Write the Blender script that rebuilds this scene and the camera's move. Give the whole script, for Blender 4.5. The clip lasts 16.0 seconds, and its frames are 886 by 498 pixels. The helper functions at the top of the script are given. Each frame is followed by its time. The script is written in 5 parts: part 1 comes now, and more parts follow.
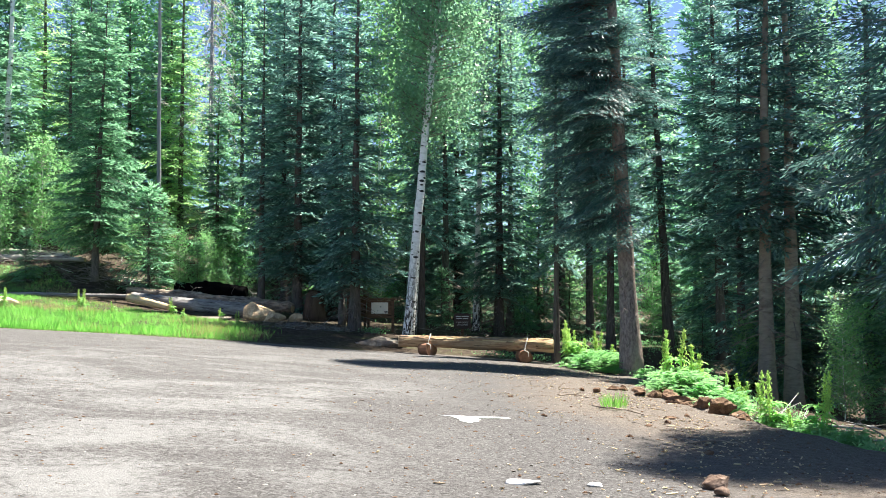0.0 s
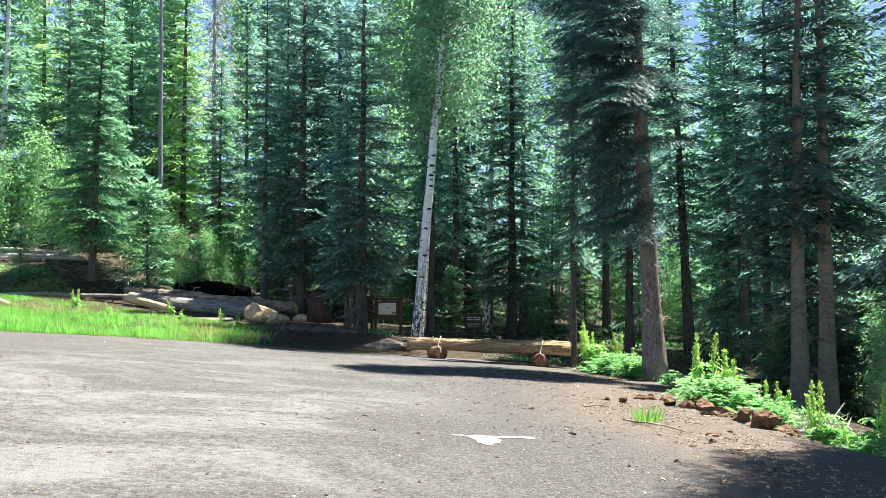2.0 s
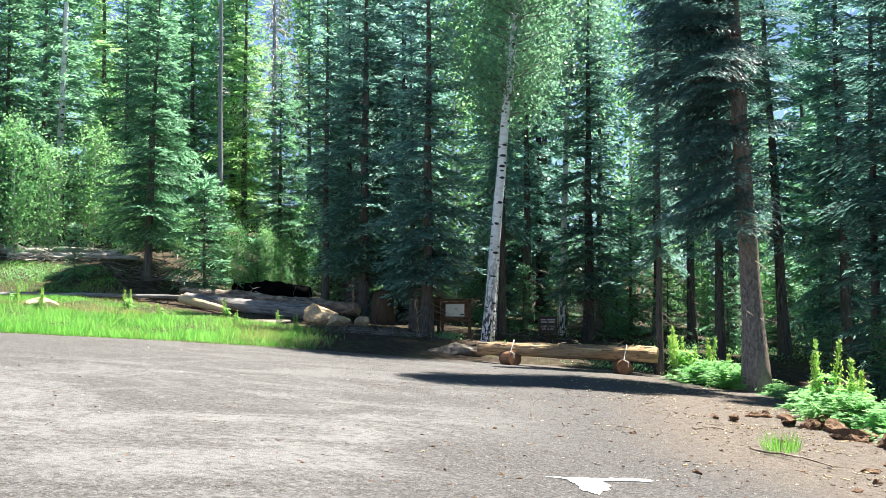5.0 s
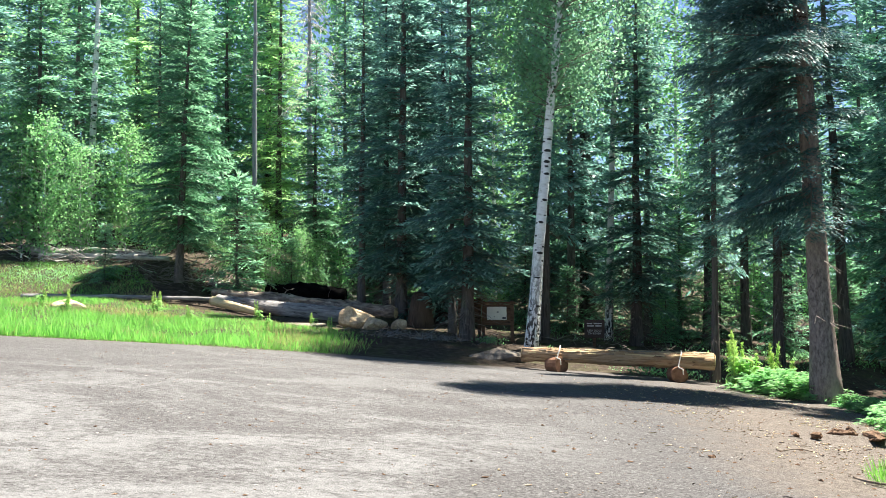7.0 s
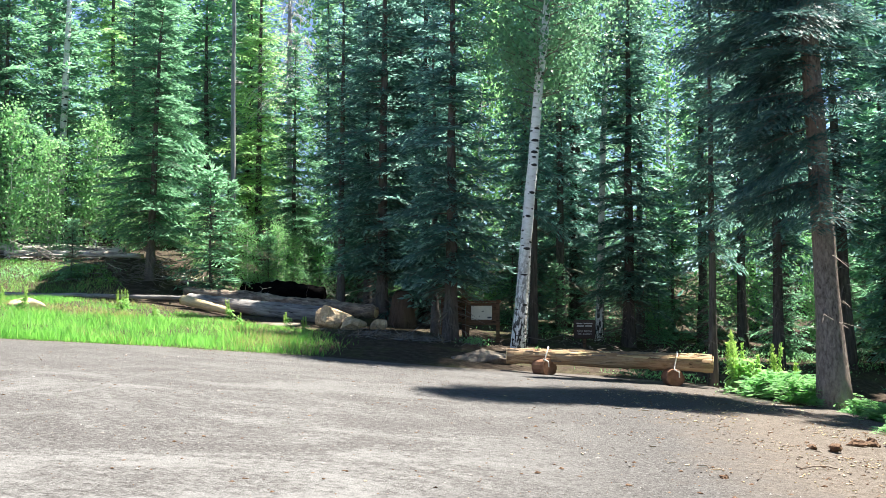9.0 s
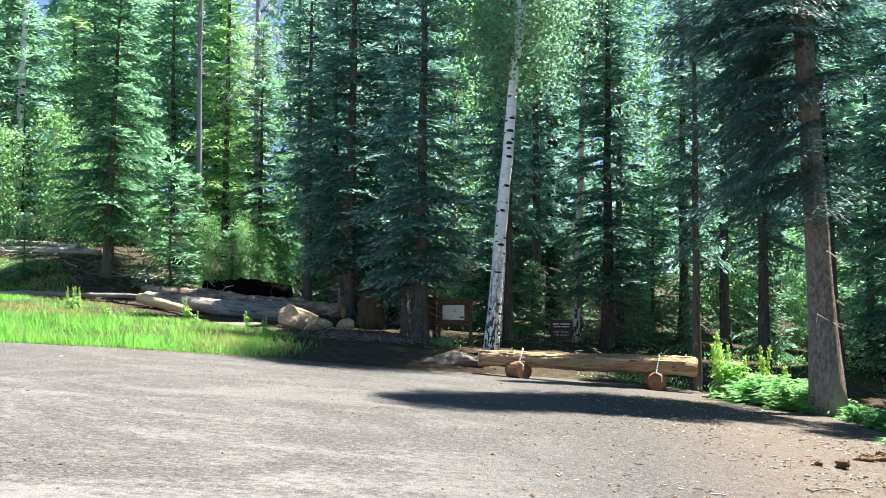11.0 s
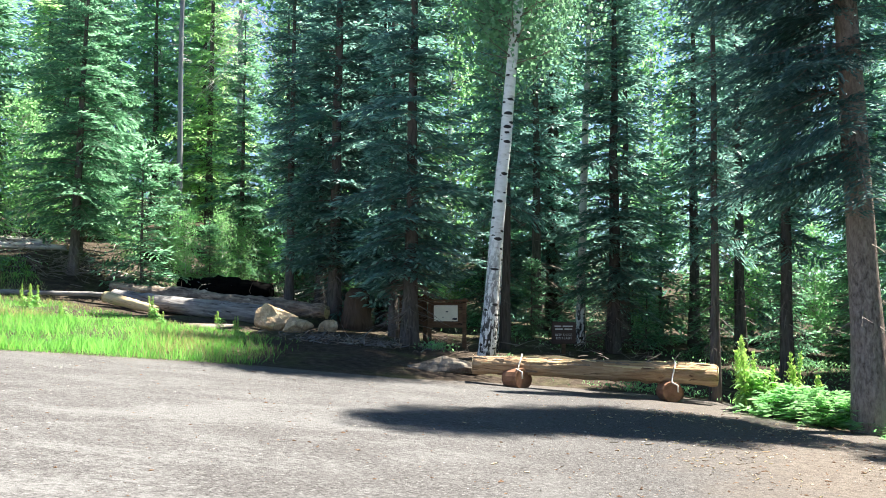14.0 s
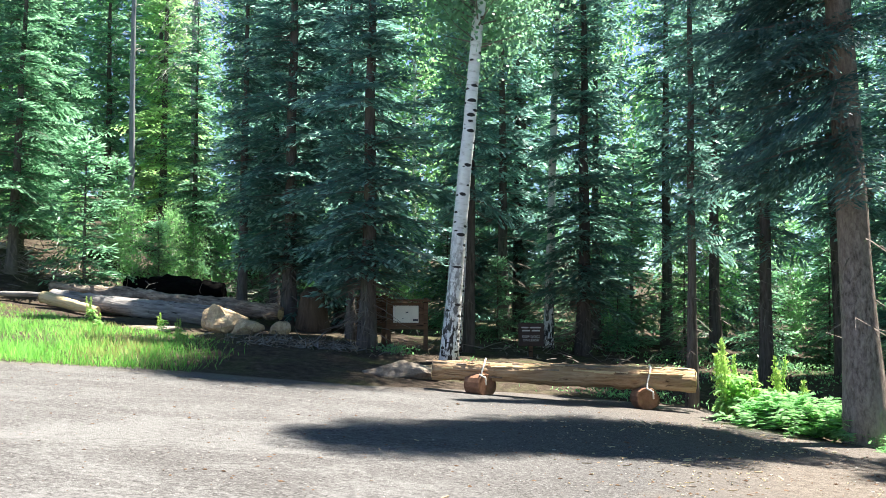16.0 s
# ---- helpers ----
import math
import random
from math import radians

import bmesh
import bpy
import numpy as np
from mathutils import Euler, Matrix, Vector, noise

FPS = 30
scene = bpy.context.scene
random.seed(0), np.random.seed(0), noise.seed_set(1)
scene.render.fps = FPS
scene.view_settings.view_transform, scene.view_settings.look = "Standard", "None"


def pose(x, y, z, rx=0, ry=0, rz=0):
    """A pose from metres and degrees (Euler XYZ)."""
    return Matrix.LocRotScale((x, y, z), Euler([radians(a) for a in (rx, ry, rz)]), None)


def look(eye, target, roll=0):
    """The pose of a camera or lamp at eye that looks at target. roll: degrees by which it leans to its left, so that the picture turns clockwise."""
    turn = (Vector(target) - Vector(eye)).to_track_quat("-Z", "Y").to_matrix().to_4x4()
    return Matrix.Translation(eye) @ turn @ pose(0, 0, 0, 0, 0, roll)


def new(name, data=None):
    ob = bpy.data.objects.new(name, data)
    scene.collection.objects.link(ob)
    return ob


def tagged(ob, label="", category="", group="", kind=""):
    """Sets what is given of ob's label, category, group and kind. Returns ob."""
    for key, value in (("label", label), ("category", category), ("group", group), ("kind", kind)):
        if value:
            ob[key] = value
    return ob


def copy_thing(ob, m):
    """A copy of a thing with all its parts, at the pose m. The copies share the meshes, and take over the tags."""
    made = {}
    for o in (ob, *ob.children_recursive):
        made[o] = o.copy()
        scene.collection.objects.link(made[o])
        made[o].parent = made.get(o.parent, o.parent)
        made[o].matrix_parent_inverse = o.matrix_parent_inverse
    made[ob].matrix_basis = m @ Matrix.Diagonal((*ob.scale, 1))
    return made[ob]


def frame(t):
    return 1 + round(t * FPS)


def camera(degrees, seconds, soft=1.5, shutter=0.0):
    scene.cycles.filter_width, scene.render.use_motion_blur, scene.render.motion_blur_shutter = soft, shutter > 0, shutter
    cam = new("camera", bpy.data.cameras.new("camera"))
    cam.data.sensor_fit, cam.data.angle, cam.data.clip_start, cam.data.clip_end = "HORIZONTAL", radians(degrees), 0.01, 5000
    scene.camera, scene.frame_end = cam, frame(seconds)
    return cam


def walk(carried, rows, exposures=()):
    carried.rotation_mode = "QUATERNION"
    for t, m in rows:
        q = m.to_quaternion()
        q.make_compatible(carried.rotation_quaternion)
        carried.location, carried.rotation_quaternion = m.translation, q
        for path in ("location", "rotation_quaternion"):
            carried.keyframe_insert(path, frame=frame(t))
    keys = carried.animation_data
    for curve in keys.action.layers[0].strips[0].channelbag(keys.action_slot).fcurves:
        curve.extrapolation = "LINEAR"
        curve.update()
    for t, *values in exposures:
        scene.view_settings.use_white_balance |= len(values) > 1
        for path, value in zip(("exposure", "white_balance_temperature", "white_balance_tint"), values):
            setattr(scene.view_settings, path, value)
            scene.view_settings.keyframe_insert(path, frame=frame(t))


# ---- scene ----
cam = camera(47.4, 16.0, 0.8)
ROWS = [
    (0.0, (0.37, 0.65, 1.354), (0.352, 3.246, 1.496), -0.1),
    (0.5, (0.328, 1.089, 1.339), (0.304, 3.685, 1.481), -0.1),
    (1.0, (0.294, 1.429, 1.363), (0.264, 4.024, 1.507), -0.1),
    (1.5, (0.313, 1.842, 1.367), (0.278, 4.436, 1.511), -0.1),
    (2.0, (0.295, 2.28, 1.386), (0.255, 4.877, 1.527), -0.1),
    (2.5, (0.255, 2.723, 1.363), (0.214, 5.319, 1.504), -0.1),
    (3.0, (0.205, 3.109, 1.341), (0.161, 5.704, 1.483), -0.1),
    (3.5, (0.139, 3.492, 1.402), (0.093, 6.089, 1.542), -0.1),
    (4.0, (0.104, 3.903, 1.406), (0.051, 6.498, 1.545), -0.1),
    (4.5, (0.09, 4.27, 1.395), (-0.058, 6.863, 1.533), -0.1),
    (5.0, (0.066, 4.681, 1.402), (-0.143, 7.269, 1.545), -0.1),
    (7.5, (-0.219, 6.519, 1.425), (-0.525, 9.097, 1.574), 0.0),
    (8.0, (-0.198, 6.936, 1.392), (-0.499, 9.513, 1.542), 0.0),
    (8.5, (-0.178, 7.349, 1.387), (-0.475, 9.928, 1.536), 0.0),
    (9.0, (-0.16, 7.76, 1.355), (-0.436, 10.342, 1.507), 0.0),
    (9.5, (-0.116, 8.128, 1.311), (-0.372, 10.711, 1.463), 0.0),
    (10.0, (-0.069, 8.486, 1.305), (-0.308, 11.071, 1.459), 0.0),
    (12.5, (-0.181, 10.453, 1.329), (-0.388, 13.04, 1.484), 0.3),
    (13.0, (-0.157, 10.869, 1.344), (-0.366, 13.457, 1.498), 0.2),
    (13.5, (-0.138, 11.258, 1.321), (-0.347, 13.845, 1.471), 0.2),
    (14.0, (-0.153, 11.652, 1.332), (-0.366, 14.239, 1.486), 0.3),
    (14.5, (-0.108, 12.09, 1.32), (-0.32, 14.677, 1.47), 0.2),
    (15.0, (-0.14, 12.491, 1.318), (-0.354, 15.077, 1.471), 0.3),
    (15.5, (-0.135, 12.823, 1.337), (-0.351, 15.41, 1.492), 0.3),
    (16.0, (-0.067, 13.183, 1.348), (-0.2, 15.775, 1.502), 0.2),
]
walk(cam, [(t, look(eye, target, roll)) for t, eye, target, roll in ROWS], [(0.0, 1.88), (5.0, 1.88), (9.0, 1.92), (12.5, 2.04), (16.0, 2.16)])

# ---- light ----
SUN_DIR = Vector((0.74, 0.58, 2.35)).normalized()
sun_data = bpy.data.lights.new("sun", "SUN")
sun_data.energy, sun_data.angle, sun_data.color = 5.0, radians(0.6), (1.0, 0.95, 0.86)
sun = new("sun", sun_data)
sun.rotation_euler = SUN_DIR.to_track_quat("Z", "Y").to_euler()
sun.location = SUN_DIR * 60

world = bpy.data.worlds.new("sky")
scene.world = world
world.use_nodes = True
wn, wl = world.node_tree.nodes, world.node_tree.links
sky = wn.new("ShaderNodeTexSky")
sky.sky_type, sky.sun_disc = "NISHITA", False
sky.sun_elevation = math.asin(SUN_DIR.z)
sky.sun_rotation = math.atan2(SUN_DIR.x, SUN_DIR.y)
sky.altitude, sky.air_density, sky.dust_density, sky.ozone_density = 2700, 0.85, 0.0, 1.6
wl.new(sky.outputs[0], wn["Background"].inputs[0])
wn["Background"].inputs[1].default_value = 0.06


# ---- materials ----
def base_material(name):
    m = bpy.data.materials.new(name)
    m.use_nodes = True
    return m, m.node_tree.nodes, m.node_tree.links, m.node_tree.nodes["Principled BSDF"]


def coords(n, l, scale=(1, 1, 1), world_space=False):
    tc, mp = n.new("ShaderNodeTexCoord"), n.new("ShaderNodeMapping")
    mp.inputs["Scale"].default_value = scale
    if world_space:
        l.new(n.new("ShaderNodeNewGeometry").outputs["Position"], mp.inputs[0])
    else:
        l.new(tc.outputs["Object"], mp.inputs[0])
    return mp.outputs[0]


def noise_tex(n, l, vec, scale, detail=6, rough=0.6, distortion=0.0):
    t = n.new("ShaderNodeTexNoise")
    t.inputs["Scale"].default_value, t.inputs["Detail"].default_value = scale, detail
    t.inputs["Roughness"].default_value, t.inputs["Distortion"].default_value = rough, distortion
    l.new(vec, t.inputs["Vector"])
    return t.outputs["Fac"]


def ramp(n, l, fac, stops):
    r = n.new("ShaderNodeValToRGB")
    e = r.color_ramp.elements
    while len(e) < len(stops):
        e.new(0.5)
    for el, (p, c) in zip(e, stops):
        el.position, el.color = p, (*c, 1) if len(c) == 3 else c
    l.new(fac, r.inputs[0])
    return r.outputs[0]


def grey(v):
    return (v, v, v)


def mixed(n, l, fac, a, b, mode="MIX"):
    m = n.new("ShaderNodeMix")
    m.data_type, m.blend_type = "RGBA", mode
    for sock, v in ((m.inputs[0], fac), (m.inputs[6], a), (m.inputs[7], b)):
        if isinstance(v, (int, float)):
            sock.default_value = v
        elif isinstance(v, tuple):
            sock.default_value = (*v, 1)
        else:
            l.new(v, sock)
    return m.outputs[2]


def maths(n, l, op, a, b=0.0, clamp=False):
    m = n.new("ShaderNodeMath")
    m.operation, m.use_clamp = op, clamp
    for sock, v in ((m.inputs[0], a), (m.inputs[1], b)):
        if isinstance(v, (int, float)):
            sock.default_value = v
        else:
            l.new(v, sock)
    return m.outputs[0]


def bump(n, l, bsdf, height, strength, distance):
    b = n.new("ShaderNodeBump")
    b.inputs["Strength"].default_value, b.inputs["Distance"].default_value = strength, distance
    l.new(height, b.inputs["Height"])
    l.new(b.outputs[0], bsdf.inputs["Normal"])


def leaf_material(name, dark, light, glow, translucent=0.35, rough=0.55, spec=0.3, clump=1.8):
    """Foliage: colour varies leaf by leaf and plant by plant; light passes through."""
    m, n, l, p = base_material(name)
    geo, info = n.new("ShaderNodeNewGeometry"), n.new("ShaderNodeObjectInfo")
    col = ramp(n, l, geo.outputs["Random Per Island"], [(0.0, tuple(a * 0.8 for a in dark)), (0.4, dark), (0.85, tuple((a * 2 + b) / 3 for a, b in zip(dark, light))), (1.0, tuple((a + b) / 2 for a, b in zip(dark, light)))])
    patch = ramp(n, l, noise_tex(n, l, coords(n, l), clump, 3), [(0.4, grey(0)), (0.62, grey(1))])
    col = mixed(n, l, maths(n, l, "MULTIPLY", patch, 0.6), mixed(n, l, 0.35, col, dark), light)
    hue = n.new("ShaderNodeHueSaturation")
    l.new(maths(n, l, "ADD", maths(n, l, "MULTIPLY", info.outputs["Random"], 0.035), 0.4825), hue.inputs["Hue"])
    l.new(maths(n, l, "ADD", maths(n, l, "MULTIPLY", info.outputs["Random"], 0.55), 0.8), hue.inputs["Value"])
    hue.inputs["Saturation"].default_value = 0.9
    l.new(col, hue.inputs["Color"])
    l.new(hue.outputs[0], p.inputs["Base Color"])
    p.inputs["Roughness"].default_value = rough
    p.inputs["Specular IOR Level"].default_value = spec
    tr, mx = n.new("ShaderNodeBsdfTranslucent"), n.new("ShaderNodeMixShader")
    l.new(mixed(n, l, 0.6, hue.outputs[0], glow), tr.inputs["Color"])
    mx.inputs[0].default_value = translucent
    l.new(p.outputs[0], mx.inputs[1])
    l.new(tr.outputs[0], mx.inputs[2])
    l.new(mx.outputs[0], n["Material Output"].inputs["Surface"])
    return m


def bark_material(name, a, b, c, lichen=None, stretch=(9, 9, 1.6), depth=0.03):
    m, n, l, p = base_material(name)
    v = coords(n, l, stretch)
    f = noise_tex(n, l, v, 1.6, 9, 0.68, 0.4)
    col = ramp(n, l, f, [(0.3, a), (0.5, b), (0.72, c)])
    big = noise_tex(n, l, coords(n, l, (1, 1, 0.35)), 1.7, 4)
    col = mixed(n, l, ramp(n, l, big, [(0.42, grey(0)), (0.68, grey(0.8))]), col, lichen or c)
    info = n.new("ShaderNodeObjectInfo")
    tone = n.new("ShaderNodeHueSaturation")
    l.new(maths(n, l, "ADD", maths(n, l, "MULTIPLY", info.outputs["Random"], 0.5), 0.72), tone.inputs["Value"])
    l.new(col, tone.inputs["Color"])
    l.new(tone.outputs[0], p.inputs["Base Color"])
    p.inputs["Roughness"].default_value = 0.92
    p.inputs["Specular IOR Level"].default_value = 0.042
    bump(n, l, p, f, 0.9, depth)
    return m


def wood_material(name, a, b, c, stretch=(1.2, 14, 14), rough=0.8, depth=0.012, cracks=True):
    """Weathered timber with grain along local x."""
    m, n, l, p = base_material(name)
    v = coords(n, l, stretch)
    f = noise_tex(n, l, v, 1.0, 8, 0.65, 0.3)
    col = ramp(n, l, f, [(0.28, a), (0.5, b), (0.75, c)])
    if cracks:
        crack = noise_tex(n, l, coords(n, l, (0.9, 9, 9)), 1.3, 3, 0.5, 1.2)
        col = mixed(n, l, ramp(n, l, crack, [(0.33, grey(0.85)), (0.4, grey(0))]), col, tuple(x * 0.3 for x in a))
        f = maths(n, l, "ADD", f, crack)
    l.new(col, p.inputs["Base Color"])
    p.inputs["Roughness"].default_value = rough
    p.inputs["Specular IOR Level"].default_value = 0.2
    bump(n, l, p, f, 0.8, depth)
    return m


def stone_material(name, a, b, c, scale=3.0):
    m, n, l, p = base_material(name)
    v = coords(n, l)
    f = noise_tex(n, l, v, scale, 10, 0.7)
    g = noise_tex(n, l, v, scale * 7, 6, 0.7)
    col = ramp(n, l, f, [(0.32, a), (0.5, b), (0.68, c)])
    col = mixed(n, l, 0.45, col, ramp(n, l, g, [(0.35, a), (0.65, c)]), "OVERLAY")
    l.new(col, p.inputs["Base Color"])
    p.inputs["Roughness"].default_value = 0.9
    p.inputs["Specular IOR Level"].default_value = 0.2
    bump(n, l, p, maths(n, l, "ADD", f, maths(n, l, "MULTIPLY", g, 0.5)), 0.8, 0.04)
    return m


def plain_material(name, colour, rough=0.7, spread=0.25, scale=12, metal=0.0):
    m, n, l, p = base_material(name)
    f = noise_tex(n, l, coords(n, l), scale, 6, 0.7)
    lo, hi = tuple(c * (1 - spread) for c in colour), tuple(min(1, c * (1 + spread)) for c in colour)
    l.new(ramp(n, l, f, [(0.3, lo), (0.7, hi)]), p.inputs["Base Color"])
    p.inputs["Roughness"].default_value, p.inputs["Metallic"].default_value = rough, metal
    bump(n, l, p, f, 0.3, 0.004)
    return m


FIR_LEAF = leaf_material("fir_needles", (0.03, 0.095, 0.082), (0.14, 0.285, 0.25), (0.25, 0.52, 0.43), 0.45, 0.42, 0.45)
# bluer needles, with the shade on these firs also put into the colour
FIR_BLUE_SHADED = leaf_material("blue_fir_needles", (0.02, 0.062, 0.061), (0.095, 0.2, 0.186), (0.17, 0.36, 0.3), 0.38, 0.45, 0.4, 1.3)
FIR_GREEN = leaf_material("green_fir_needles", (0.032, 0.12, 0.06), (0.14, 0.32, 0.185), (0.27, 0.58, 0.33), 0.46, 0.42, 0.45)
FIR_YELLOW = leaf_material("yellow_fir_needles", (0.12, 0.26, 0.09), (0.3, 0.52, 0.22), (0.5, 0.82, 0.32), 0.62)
TIPS = {
    "fir_needles": leaf_material("young_fir_needles", (0.18, 0.36, 0.32), (0.37, 0.6, 0.54), (0.42, 0.76, 0.62), 0.5, 0.36, 0.6),
    # tips of the blue firs, dimmed in colour to stand for shade
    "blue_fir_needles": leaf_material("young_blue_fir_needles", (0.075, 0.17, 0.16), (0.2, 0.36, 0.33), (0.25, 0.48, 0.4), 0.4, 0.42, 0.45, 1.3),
    "green_fir_needles": leaf_material("young_green_fir_needles", (0.13, 0.34, 0.18), (0.31, 0.58, 0.34), (0.4, 0.76, 0.44), 0.5, 0.4, 0.5),
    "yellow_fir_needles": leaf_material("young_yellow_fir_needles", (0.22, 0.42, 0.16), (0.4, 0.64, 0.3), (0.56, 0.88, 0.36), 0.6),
}
FIR_BROWN = leaf_material("dead_needles", (0.05, 0.025, 0.017), (0.17, 0.085, 0.055), (0.18, 0.09, 0.05), 0.15)
ASPEN_LEAF = leaf_material("aspen_leaves", (0.05, 0.16, 0.075), (0.23, 0.43, 0.24), (0.36, 0.68, 0.36), 0.54, 0.4, 0.5)
SHRUB_LEAF = leaf_material("shrub_leaves", (0.08, 0.26, 0.09), (0.28, 0.54, 0.24), (0.44, 0.84, 0.34), 0.57)
GRASS = leaf_material("grass_blades", (0.07, 0.28, 0.035), (0.28, 0.6, 0.12), (0.36, 0.84, 0.13), 0.55, clump=0.9)
GRASS_DRY = leaf_material("dry_grass", (0.3, 0.31, 0.1), (0.5, 0.47, 0.2), (0.52, 0.5, 0.16), 0.35)
FERN_LEAF = leaf_material("fern_fronds", (0.13, 0.36, 0.13), (0.33, 0.62, 0.29), (0.45, 0.84, 0.3), 0.55)
DOCK_LEAF = leaf_material("dock_leaves", (0.13, 0.34, 0.09), (0.32, 0.58, 0.2), (0.48, 0.84, 0.24), 0.56)
DOCK_SEED = leaf_material("dock_seed_heads", (0.27, 0.46, 0.1), (0.46, 0.64, 0.2), (0.6, 0.85, 0.2), 0.55)
BARK_FIR = bark_material("fir_bark", (0.04, 0.034, 0.03), (0.115, 0.1, 0.09), (0.2, 0.175, 0.16), (0.16, 0.142, 0.13))
BARK_BIG = bark_material("old_fir_bark", (0.055, 0.044, 0.04), (0.3, 0.245, 0.215), (0.54, 0.45, 0.4), (0.4, 0.32, 0.275), (12, 12, 5), 0.05)
BARK_PALE = bark_material("smooth_fir_bark", (0.13, 0.105, 0.09), (0.25, 0.21, 0.18), (0.33, 0.28, 0.24), (0.3, 0.25, 0.2), (3, 3, 9), 0.012)
BARK_DEAD = bark_material("dead_bark", (0.15, 0.15, 0.16), (0.34, 0.34, 0.36), (0.5, 0.5, 0.51), (0.42, 0.42, 0.45), (7, 7, 0.8), 0.015)
TWIG = plain_material("twig_wood", (0.19, 0.16, 0.14), 0.9)
TWIG_PALE = plain_material("bleached_twigs", (0.5, 0.47, 0.43), 0.9)
WOOD_LOG = wood_material("barrier_log_wood", (0.15, 0.082, 0.042), (0.38, 0.25, 0.145), (0.6, 0.45, 0.29), (1.0, 11, 11), 0.85, 0.05)
WOOD_GREY = wood_material("grey_log_wood", (0.07, 0.065, 0.062), (0.24, 0.225, 0.215), (0.46, 0.44, 0.41), (1.2, 10, 10), 0.85, 0.03)
WOOD_ROUGH = wood_material("rotten_log_wood", (0.05, 0.038, 0.03), (0.25, 0.195, 0.15), (0.6, 0.5, 0.38), (2.6, 8, 8), 0.9, 0.06)
WOOD_BLEACH = wood_material("bleached_log_wood", (0.24, 0.215, 0.185), (0.48, 0.445, 0.4), (0.66, 0.62, 0.56), (1.2, 10, 10), 0.85, 0.02)
WOOD_CUT = wood_material("fresh_cut_wood", (0.4, 0.29, 0.15), (0.6, 0.47, 0.27), (0.72, 0.6, 0.38))
WOOD_END = wood_material("sawn_end_wood", (0.14, 0.07, 0.04), (0.24, 0.125, 0.075), (0.33, 0.19, 0.115), (6, 6, 6), 0.85, 0.01, False)
WOOD_CHAR = wood_material("charred_wood", (0.002, 0.002, 0.002), (0.004, 0.004, 0.004), (0.008, 0.0075, 0.007), (2, 6, 6), 0.95, 0.04)
WOOD_CHAR.node_tree.nodes["Principled BSDF"].inputs["Specular IOR Level"].default_value = 0.02
WOOD_BROWN = wood_material("brown_stained_wood", (0.06, 0.035, 0.022), (0.12, 0.07, 0.042), (0.18, 0.11, 0.07))
WOOD_STUMP = bark_material("stump_wood", (0.045, 0.028, 0.02), (0.11, 0.075, 0.055), (0.17, 0.12, 0.09), None, (10, 10, 0.8), 0.05)
STONE_TAN = stone_material("tan_stone", (0.3, 0.225, 0.15), (0.56, 0.45, 0.32), (0.75, 0.64, 0.48))
STONE_GREY = stone_material("grey_stone", (0.2, 0.19, 0.18), (0.36, 0.34, 0.32), (0.55, 0.52, 0.47))
STONE_DULL = stone_material("dull_stone", (0.14, 0.115, 0.09), (0.27, 0.235, 0.195), (0.4, 0.355, 0.3))
STONE_PALE = stone_material("pale_stone", (0.55, 0.53, 0.5), (0.7, 0.68, 0.65), (0.85, 0.84, 0.81))
STONE_BROWN = stone_material("brown_stone", (0.14, 0.095, 0.072), (0.25, 0.185, 0.145), (0.35, 0.275, 0.225), 6)
CLOD = stone_material("dirt_clod", (0.075, 0.045, 0.028), (0.21, 0.138, 0.092), (0.36, 0.26, 0.185), 7)
PAINT_WHITE = plain_material("worn_white_paint", (0.7, 0.69, 0.66), 0.85, 0.3, 26)
ROPE = plain_material("white_rope", (0.72, 0.67, 0.58), 0.9)
PAPER = plain_material("notice_paper", (0.72, 0.68, 0.58), 0.7, 0.1, 6)
INK = plain_material("dark_ink", (0.05, 0.05, 0.06), 0.7)
SIGN_BROWN = plain_material("sign_brown", (0.04, 0.026, 0.022), 0.8, 0.2, 9)
SIGN_WHITE = plain_material("sign_white", (0.45, 0.45, 0.45), 0.7, 0.1)


